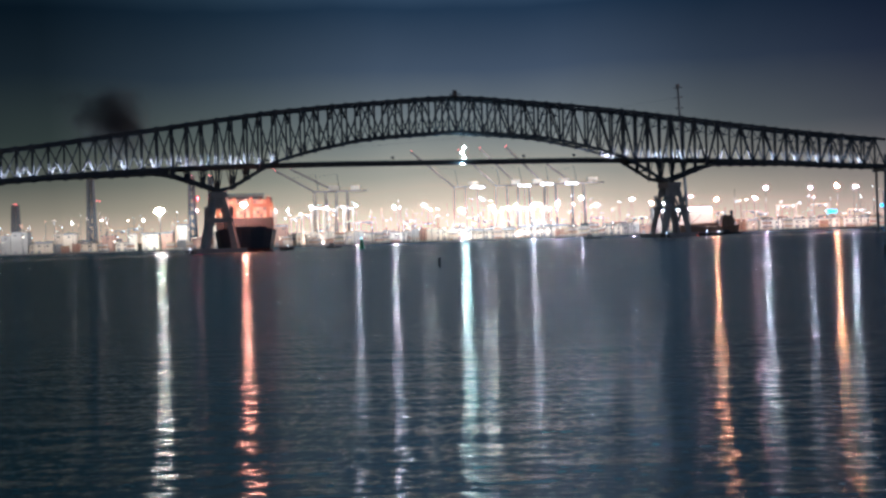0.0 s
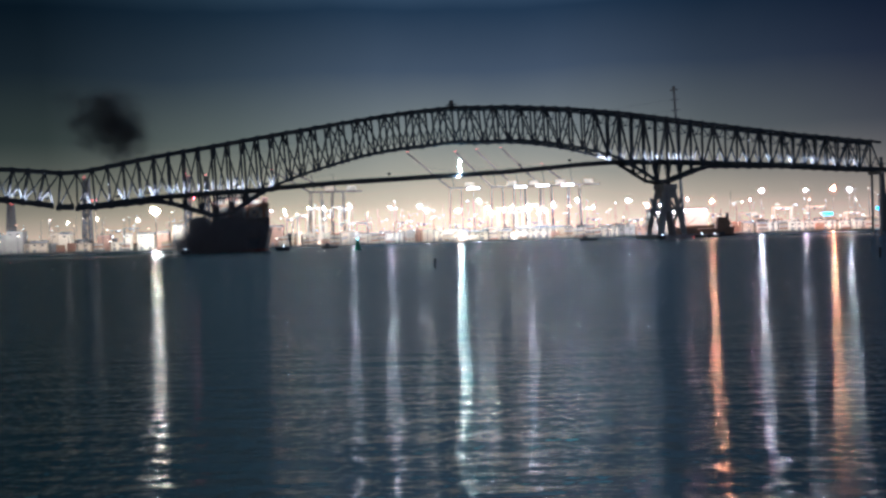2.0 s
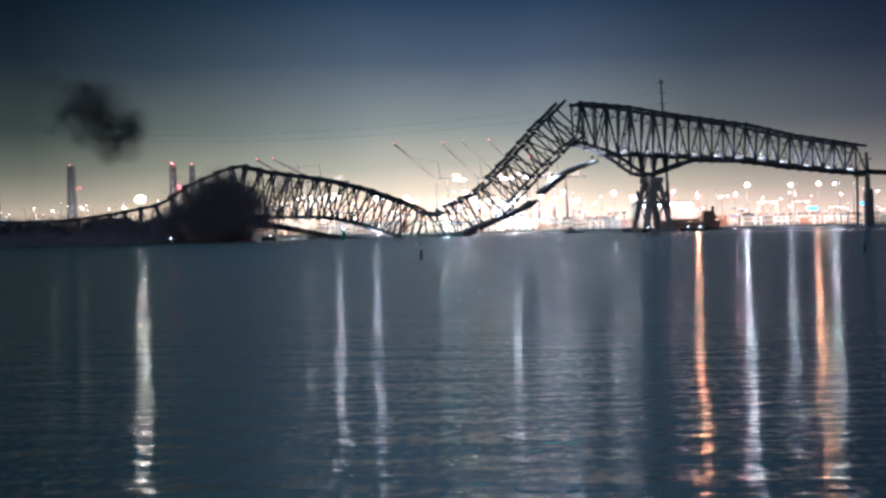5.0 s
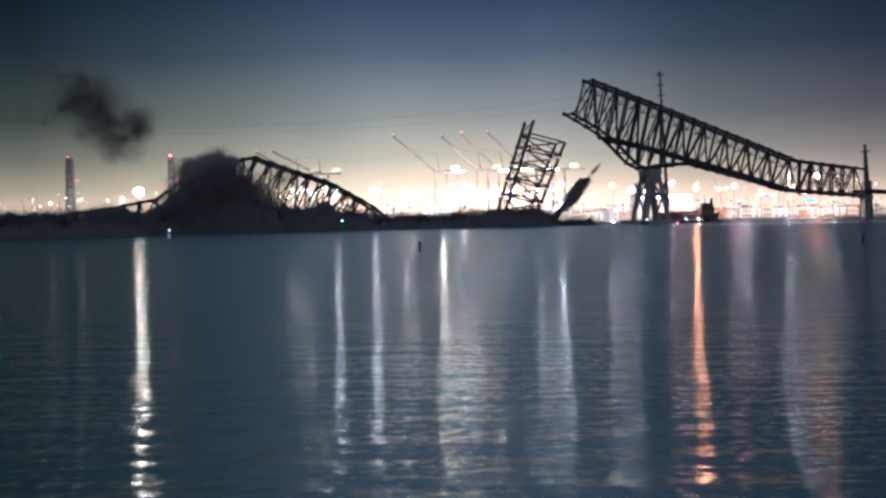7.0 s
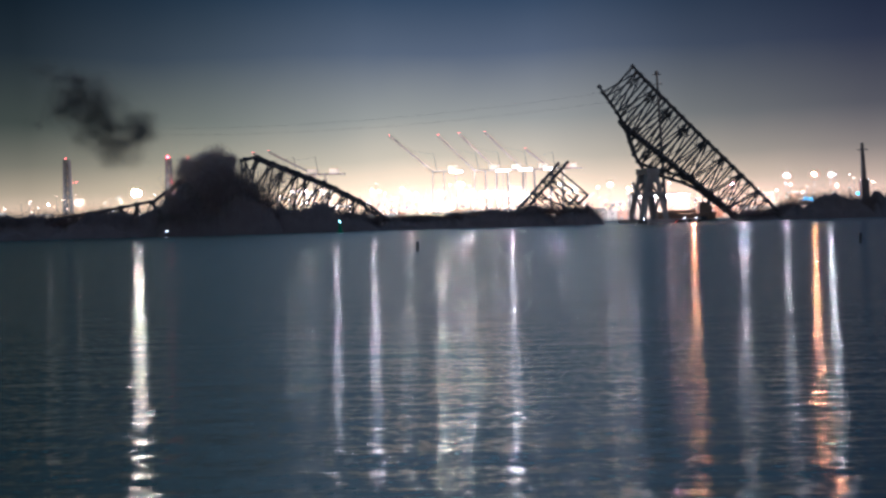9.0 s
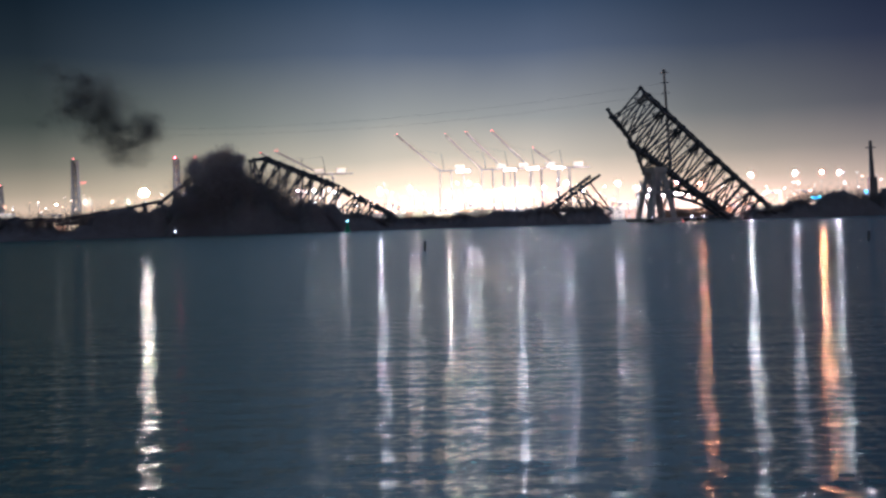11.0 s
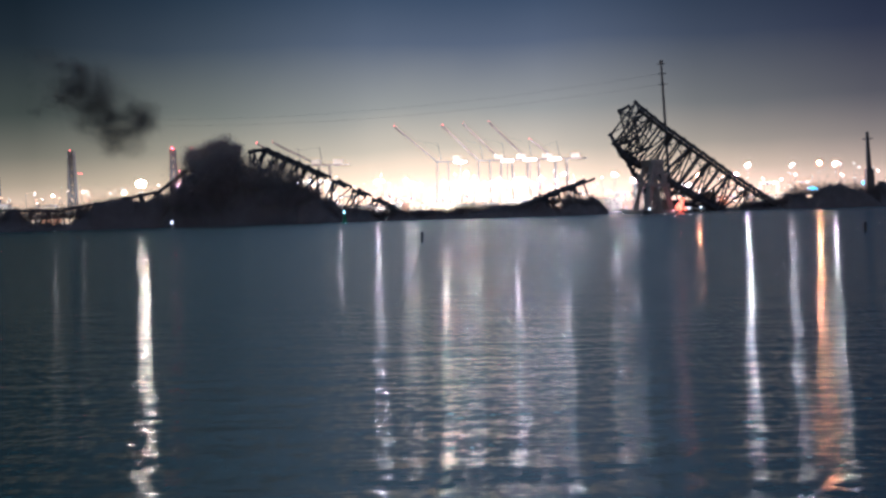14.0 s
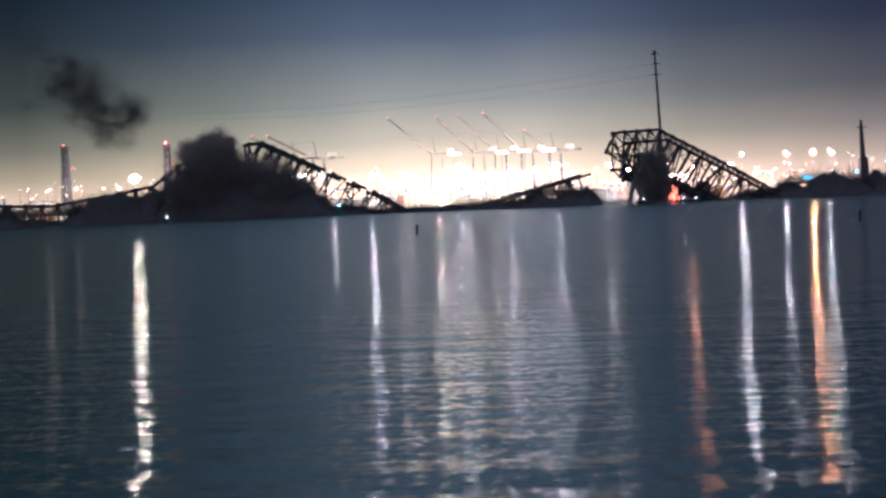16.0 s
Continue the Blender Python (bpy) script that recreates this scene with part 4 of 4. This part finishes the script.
def port_building(x, w, h, depth, y, material, gabled):
    """A quayside shed or office block: walls, roof, roller doors, a band of small windows and roof vents."""
    ob = thing("port_building", "low floodlit port building with roller doors", "building", "buildings on the quay", pose(x, y + depth / 2, 1.6))
    part("wall", block(-w / 2, -depth / 2, 0, w / 2, depth / 2, h), material, ob)
    rf = bmesh.new()
    if gabled:
        a = [rf.verts.new(c) for c in ((-w / 2 - 0.6, -depth / 2 - 1, h + 0.004), (w / 2 + 0.6, -depth / 2 - 1, h + 0.004), (w / 2 + 0.6, 0, h + 2.6), (-w / 2 - 0.6, 0, h + 2.6), (-w / 2 - 0.6, depth / 2 + 1, h + 0.004), (w / 2 + 0.6, depth / 2 + 1, h + 0.004))]
        for f in ((0, 1, 2, 3), (3, 2, 5, 4), (0, 3, 4), (1, 5, 2), (0, 4, 5, 1)):
            rf.faces.new([a[i] for i in f])
    else:
        box(rf, -w / 2 - 0.3, -depth / 2 - 0.3, h + 0.004, w / 2 + 0.3, depth / 2 + 0.3, h + 0.9)
    roof = part("roof", rf, ROOF, ob)
    for k in range(int(w / 11)):
        cx = -w / 2 + 4 + k * 11
        part("roof_vent", block(cx, -2, h + 0.91, cx + 2.2, 0.4, h + 3.4), DARK_STEEL, roof)
    for k in range(max(1, int(w / 9))):
        cx = -w / 2 + (k + 0.5) * w / max(1, int(w / 9))
        part("door", block(cx - 2.2, -depth / 2 - 0.25, 0, cx + 2.2, -depth / 2 - 0.004, min(4.8, h - 1)), ROOF, ob)
        if h > 11:
            part("window", block(cx - 1.8, -depth / 2 - 0.15, h - 4.6, cx + 1.8, -depth / 2 - 0.004, h - 2.4), DARK_STEEL, ob)
    return ob


CLADDING = [CREAM] + [surface("cladding_%s" % n, c, 0.75, 0, 0.08, 0.2, 0.2) for n, c in
                      (("tan", (0.46, 0.39, 0.30)), ("grey", (0.34, 0.33, 0.31)), ("brick", (0.34, 0.22, 0.17)), ("sand", (0.55, 0.48, 0.38)), ("pale", (0.62, 0.58, 0.50)))]
random.seed(33)
for x0, x1, tall in ((-720, -270, 34), (-165, -85, 17), (-66, 6, 17), (148, 262, 15), (372, 420, 14)):
    x = x0
    while x < x1:
        w = random.uniform(9, 30)
        port_building(x + w / 2, w - 1.0, random.uniform(0.35, 1.0) * tall, random.uniform(12, 20), SHORE + random.choice((16, 22, 28)), random.choice(CLADDING), random.random() < 0.4)
        x += w + random.choice((0, 0, 3, 8))
# long pale sheds close to the quay edge
for x, w, h in ((-120, 78, 13), (-38, 70, 15), (40, 66, 12), (112, 64, 15), (186, 70, 12), (470, 110, 13), (578, 96, 12), (690, 110, 13)):
    port_building(x, w, h, 14, SHORE + 12, CLADDING[5] if w > 75 else CREAM, w < 68)
hall = port_building(312, 84, 34, 30, SHORE + 40, CLADDING[2], True)
for k in range(4):
    part("wall_lamp", block(-40 + k * 20.5, -17.2, 31, -22.5 + k * 20.5, -16.2, 34.5), SOFT_WHITE, hall, "long bright lamp along the eaves")

random.seed(5)
for k in range(46):
    x = random.choice((random.uniform(-700, -400), random.uniform(-280, 180), random.uniform(-280, 180), random.uniform(360, 740)))
    yy = SHORE + random.choice((4, 8, 44, 50, 56, 62))
    base = 1.6
    for tier in range(random.randint(1, 5) if yy > SHORE + 20 else random.randint(1, 2)):
        c = new("shipping_container", random.choice(BOXES))
        c.matrix_basis = pose(x, yy, base + tier * 2.6, 0, 0, random.choice((0, 0, 90)))
        tagged(c, "steel shipping container stacked on the port quay", "container", "containers on the quay")

for k in range(64):
    x = random.choice((random.uniform(-720, -280), random.uniform(-260, 190), random.uniform(-260, 190), random.uniform(370, 740)))
    st = thing("container_stack", "stack of steel containers on the floodlit quay", "container stack", "container stacks on the quay", pose(x, SHORE + random.choice((5, 9)), 1.6))
    colour = random.randrange(5)
    for tier in range(random.randint(2, 7)):
        c = new("container", BOXES[(colour + (tier * 2 if k % 3 else 0)) % 5])
        c.parent = st
        c.matrix_basis = pose(random.uniform(-0.1, 0.1), 0, tier * 2.6)


def yard_gantry(x, y, h, w):
    """Rubber-tyred yard crane: two portal frames, girders and a trolley house."""
    ob = thing("yard_gantry", "pale floodlit yard gantry crane over container rows", "gantry crane", "yard gantries of the port", pose(x, y, 1.6))
    for lx in (-w, w):
        for ly in (-5, 5):
            part("leg", bar((lx, ly, 0), (lx, ly, h), 1.1, 1.1), CREAM, ob)
        part("sill", bar((lx, -6, 1.2), (lx, 6, 1.2), 1.2, 1.6), CREAM, ob)
    for ly in (-5, 5):
        part("girder", bar((-w - 1, ly, h), (w + 1, ly, h), 1.2, 2.0), CREAM, ob)
    part("trolley_house", block(-2, -3.8, h - 3.4, 3, 3.8, h - 1.1), ROOF, ob)
    part("work_lamp", ball(0.7, (w * 0.5, -6.4, h - 1.4), 1), SOFT_WHITE, ob, "bright work lamp")
    return ob


random.seed(19)
for x0, x1, count in ((-250, -160, 9), (36, 122, 8)):
    for k in range(count):
        yard_gantry(x0 + (x1 - x0) * (k + random.uniform(0.2, 0.8)) / count, SHORE + random.choice((32, 38, 44)), random.uniform(36, 54), random.uniform(4, 7))
random.seed(21)
for k in range(26):
    x = random.uniform(-270, 290) if k < 16 else random.choice((random.uniform(-700, -300), random.uniform(370, 740)))
    yard_gantry(x, SHORE + random.choice((58, 74, 92, 112)), random.uniform(22, 34), random.uniform(9, 13))
YARD = surface("yard_container_paint", (0.46, 0.36, 0.26), 0.7, 0, 0.4, 0.3, 0.3)
yn, yl = YARD.node_tree.nodes, YARD.node_tree.links
y_geo, y_ramp = yn.new("ShaderNodeNewGeometry"), yn.new("ShaderNodeValToRGB")
y_ramp.color_ramp.interpolation = "CONSTANT"
y_ramp.color_ramp.elements[0].color, y_ramp.color_ramp.elements[1].color = (0.50, 0.40, 0.29, 1), (0.58, 0.52, 0.44, 1)
y_ramp.color_ramp.elements[1].position = 0.75
for q, c in ((0.25, (0.32, 0.20, 0.14, 1)), (0.45, (0.40, 0.37, 0.34, 1)), (0.6, (0.22, 0.24, 0.28, 1))):
    y_ramp.color_ramp.elements.new(q).color = c
yl.new(y_geo.outputs["Random Per Island"], y_ramp.inputs[0])
yl.new(y_ramp.outputs[0], yn["Principled BSDF"].inputs["Base Color"])
yard = bmesh.new()
for k in range(420):
    x = random.choice((random.uniform(-720, -280), random.uniform(-270, 280), random.uniform(-270, 280), random.uniform(365, 760)))
    y = SHORE + random.choice((46, 52, 66, 84, 104))
    for tier in range(random.randint(2, 7)):
        box(yard, x - 6, y - 1.2, 1.6 + tier * 2.6, x + 6, y + 1.2, 4.1 + tier * 2.6)
tagged(part("container_yard", yard, YARD), "long floodlit rows of stacked containers behind the quay", "containers", kind="stuff")
quay = bmesh.new()
box(quay, -1200, 1686, -4, 1200, 1689.9, 2.2)
tagged(part("quay_wall", quay, CONCRETE), "long low concrete quay wall at the waterline", "quay", kind="structure")
RUSTY = surface("rusty_brown_hull_paint", (0.20, 0.125, 0.09), 0.75, 0, 0.12, 0.4, 0.4)
moored = thing("moored_ship", "brown rusty coaster moored low at the quay", "ship", m=pose(330, 1640, 0))
hull = bmesh.new()
rings = []
for u, w, zk in ((-46, 1.0, 13.5), (-40, 5.0, 11.5), (-30, 8.0, 9.5), (-10, 8.5, 8.0), (20, 8.5, 8.0), (32, 7.5, 9.5), (38, 5.5, 11.0)):
    rings.append([hull.verts.new(c) for c in ((u * 0.94, -w * 0.7, -2), (u, -w, zk), (u, w, zk), (u * 0.94, w * 0.7, -2))])
for a, b in zip(rings, rings[1:]):
    for i in range(3):
        hull.faces.new((a[i], a[i + 1], b[i + 1], b[i]))
hull.faces.new(rings[0][::-1])
hull.faces.new(rings[-1])
part("hull", hull, RUSTY, moored)
part("hatch_cover", block(-28, -6, 8.6, 10, 6, 13), RUSTY, moored)
house = part("deckhouse", block(14, -6.5, 8.1, 31, 6.5, 19), RUSTY, moored)
part("bridge_deck", block(15, -7.5, 19.004, 26, 7.5, 23), RUSTY, moored)
part("funnel", tube(2.6, 2.0, 19.01, 29, 10, (28.5, 0)), DARK_STEEL, moored)
part("mast", bar((20, 0, 23), (20, 0, 34), 0.6), DARK_STEEL, moored)
part("derrick", bar((-30, 0, 9), (-12, 0, 24), 0.8), DARK_STEEL, moored)
for x, z in ((515, 24), (590, 30)):
    sg = thing("lit_sign", "blue lit panel on a port building", "sign", "blue lit panels", pose(x, SHORE + 14, z))
    part("panel", block(-7, -0.3, -2, 7, 0.3, 2), BLUE_SIGN, sg)
    part("post", bar((0, 0.6, -z + 1.6), (0, 0.6, 2), 0.6), DARK_STEEL, sg)


# ---- motion ----
def motions():
    for post in road_lamps:  # broken off as the span tips, into the river, to put their light out
        walk(post, [(0.0, pose(0, 0, 0)), (4.1, pose(0, 0, 0)), (4.6, pose(0, -4, 3)), (5.2, pose(0, -16, -8)), (6.2, pose(0, -22, -150)), (16.0, pose(0, -22, -150))])
    walk(water, [(0.0, pose(0, 0, 0)), (8.0, pose(0.8, -5, 0)), (16.0, pose(1.6, -10, 0))])
    times = sorted([0.0, 0.5] + list(FALL))
    for ob, s, z in truss_bays:
        walk(ob, [(t, AXIS @ carried_pose(FALL, top_z, t, s)) for t in times])
    for ob, s, z, slope, hung in deck_spans:
        if hung:
            walk(ob, [(t, AXIS @ carried_pose(DROP, deck_z, t, s) @ pose(0, 0, 0, 0, -slope, 0)) for t in sorted([0.0, 0.5] + list(DROP))])
        else:
            rows = [(t, AXIS @ carried_pose(FALL, top_z, t, s) @ pose(0, 0, z - top_z(s), 0, -slope, 0)) for t in times]
            walk(ob, rows)
    for ob, s, z, slope in approach_spans:
        walk(ob, [(0.0, AXIS @ pose(s, 0, z, 0, -slope, 0))] + [(t, AXIS @ pose(s, 0, z + dz, 0, -slope, 0)) for t, dz in SINK.items()])
    for k, ob in enumerate(approach_piers):
        s = NODES[-1] + (1.5, 60, 120, 146)[k]
        walk(ob, [(0.0, AXIS @ pose(s, 0, 0)), (4.1, AXIS @ pose(s, 0, 0)), (6.3, AXIS @ pose(s, 0, -24, 0, 3, 0)), (7.0, AXIS @ pose(s, 0, -32, 0, 6, 0)), (8.0, AXIS @ pose(s, 0, -50, 0, 10, 0)), (9.0, AXIS @ pose(s, 0, -70, 0, 12, 0)), (16.0, AXIS @ pose(s, 0, -72, 0, 12, 0))])
    walk(pier_west, [(0.0, AXIS @ pose(PIER_W, 0, 0)), (0.5, AXIS @ pose(PIER_W, 0, 0)), (1.0, AXIS @ pose(PIER_W - 1, 0, -3, 0, -2, 0)), (1.5, AXIS @ pose(PIER_W - 3, 0, -9, 0, -5, 0)), (2.5, AXIS @ pose(PIER_W - 8, 0, -30, 0, -16, 0)), (3.5, AXIS @ pose(PIER_W - 12, 0, -50, 0, -30, 0)), (16.0, AXIS @ pose(PIER_W - 12, 0, -52, 0, -30, 0))])
    walk(pier_east, [(0.0, AXIS @ pose(PIER_E + 2.5, 0, 0)), (11.5, AXIS @ pose(PIER_E + 2.5, 0, 0)), (16.0, AXIS @ pose(PIER_E + 2.5, 0, -3))])
    walk(beacon, [(t, AXIS @ carried_pose(FALL, top_z, t, MID) @ pose(0, -WIDE, 1.0)) for t in times])
    for hood, base, flashes in ((beacon_hood, 1.35, ((0.45, 1.15),)), (pole_hood, 139.4, ((4.16, 4.4), (6.14, 6.38), (8.15, 8.4)))):  # closed but for the flashes
        rows = [(0.0, pose(0, 0, base))]
        for t0, t1 in flashes:
            rows += [(t0 - 0.1, pose(0, 0, base)), (t0, pose(0, 0, base - 3.1)), (t1, pose(0, 0, base - 3.1)), (t1 + 0.1, pose(0, 0, base))]
        walk(hood, rows + [(16.0, pose(0, 0, base))])
    walk(debris, [(0.0, on_axis(70, -10, -60)), (4.6, on_axis(80, -10, -60)), (5.5, on_axis(84, -11, 10) @ pose(0, 0, 0, 0, -40, 0)), (6.3, on_axis(87, -11, 32) @ pose(0, 0, 0, 0, -44, 0)), (7.0, on_axis(94, -11, 25) @ pose(0, 0, 0, 0, -46, 0)),
                  (8.0, on_axis(98, -11, 3) @ pose(0, 0, 0, 0, -40, 0)), (9.0, on_axis(98, -11, -24) @ pose(0, 0, 0, 0, -20, 0)), (16.0, on_axis(98, -11, -30) @ pose(0, 0, 0, 0, -20, 0))])
    walk(embers, [(0.0, on_axis(PIER_E + 14, -26, -12)), (12.0, on_axis(PIER_E + 14, -26, -12)), (13.0, on_axis(PIER_E + 14, -26, 0)), (16.0, on_axis(PIER_E + 13, -26, 1))])
    f = PIER_W + 20
    walk(flood, [(0.0, AXIS @ pose(f, 8, 34)), (1.5, AXIS @ pose(f, 8, 34)), (1.7, AXIS @ pose(f + 1, 0, 32, 20, 0, 0)), (1.9, AXIS @ pose(f + 2, -12, 10, 50, 0, 0)), (2.2, AXIS @ pose(f + 2, -16, -30, 70, 0, 0)), (16.0, AXIS @ pose(f + 2, -16, -40, 70, 0, 0))])
    for k, (ob, p, q) in enumerate(smoke_puffs):
        walk(ob, [(0.0, pose(*p)), (1.5, pose(*p.lerp(q, 0.15))), (6.3, pose(*p.lerp(q, 0.8), 0, 8, 0)), (9.0, pose(*q, 0, 10, 0)), (16.0, pose(q.x - 3, q.y, q.z + 3, 0, 16, 8))])
    for k, (ob, s, y, z, t0) in enumerate(dust_puffs):
        walk(ob, [(0.0, on_axis(s, y, -45)), (t0 - 1.6, on_axis(s, y, -45)), (t0, on_axis(s, y, z - 4)), (max(t0 + 0.4, 9.5), on_axis(s + 1, y, z, 12)), (16.0, on_axis(s + 2, y, z + 2, 20))])
    for ob, s, y, ht, t0 in heaps:
        if t0 > 9.3:
            walk(ob, [(0.0, on_axis(s, y, -2.6 * ht)), (9.3, on_axis(s, y, -1.2 * ht)), (t0, on_axis(s, y, -1.0)), (16.0, on_axis(s, y, 0.0))])
            continue
        late = -4.0 if s == -255 else 0.0  # this one swells up last
        walk(ob, [(0.0, on_axis(s, y, -2.6 * ht)), (t0 - 1.4, on_axis(s, y, -2.6 * ht)), (t0, on_axis(s, y, late)), (t0 + 2.5, on_axis(s, y, 0.6 + late)), (9.3, on_axis(s, y, late if t0 < 8 else -1.0)),
                  (11.8, on_axis(s, y, -9.0 if s < -350 else -1.0)), (16.0, on_axis(s, y, -11.0 if s < -350 else -4.0 if s < -290 else -7.0 if -130 < s < 60 else -1.0))])


motions()
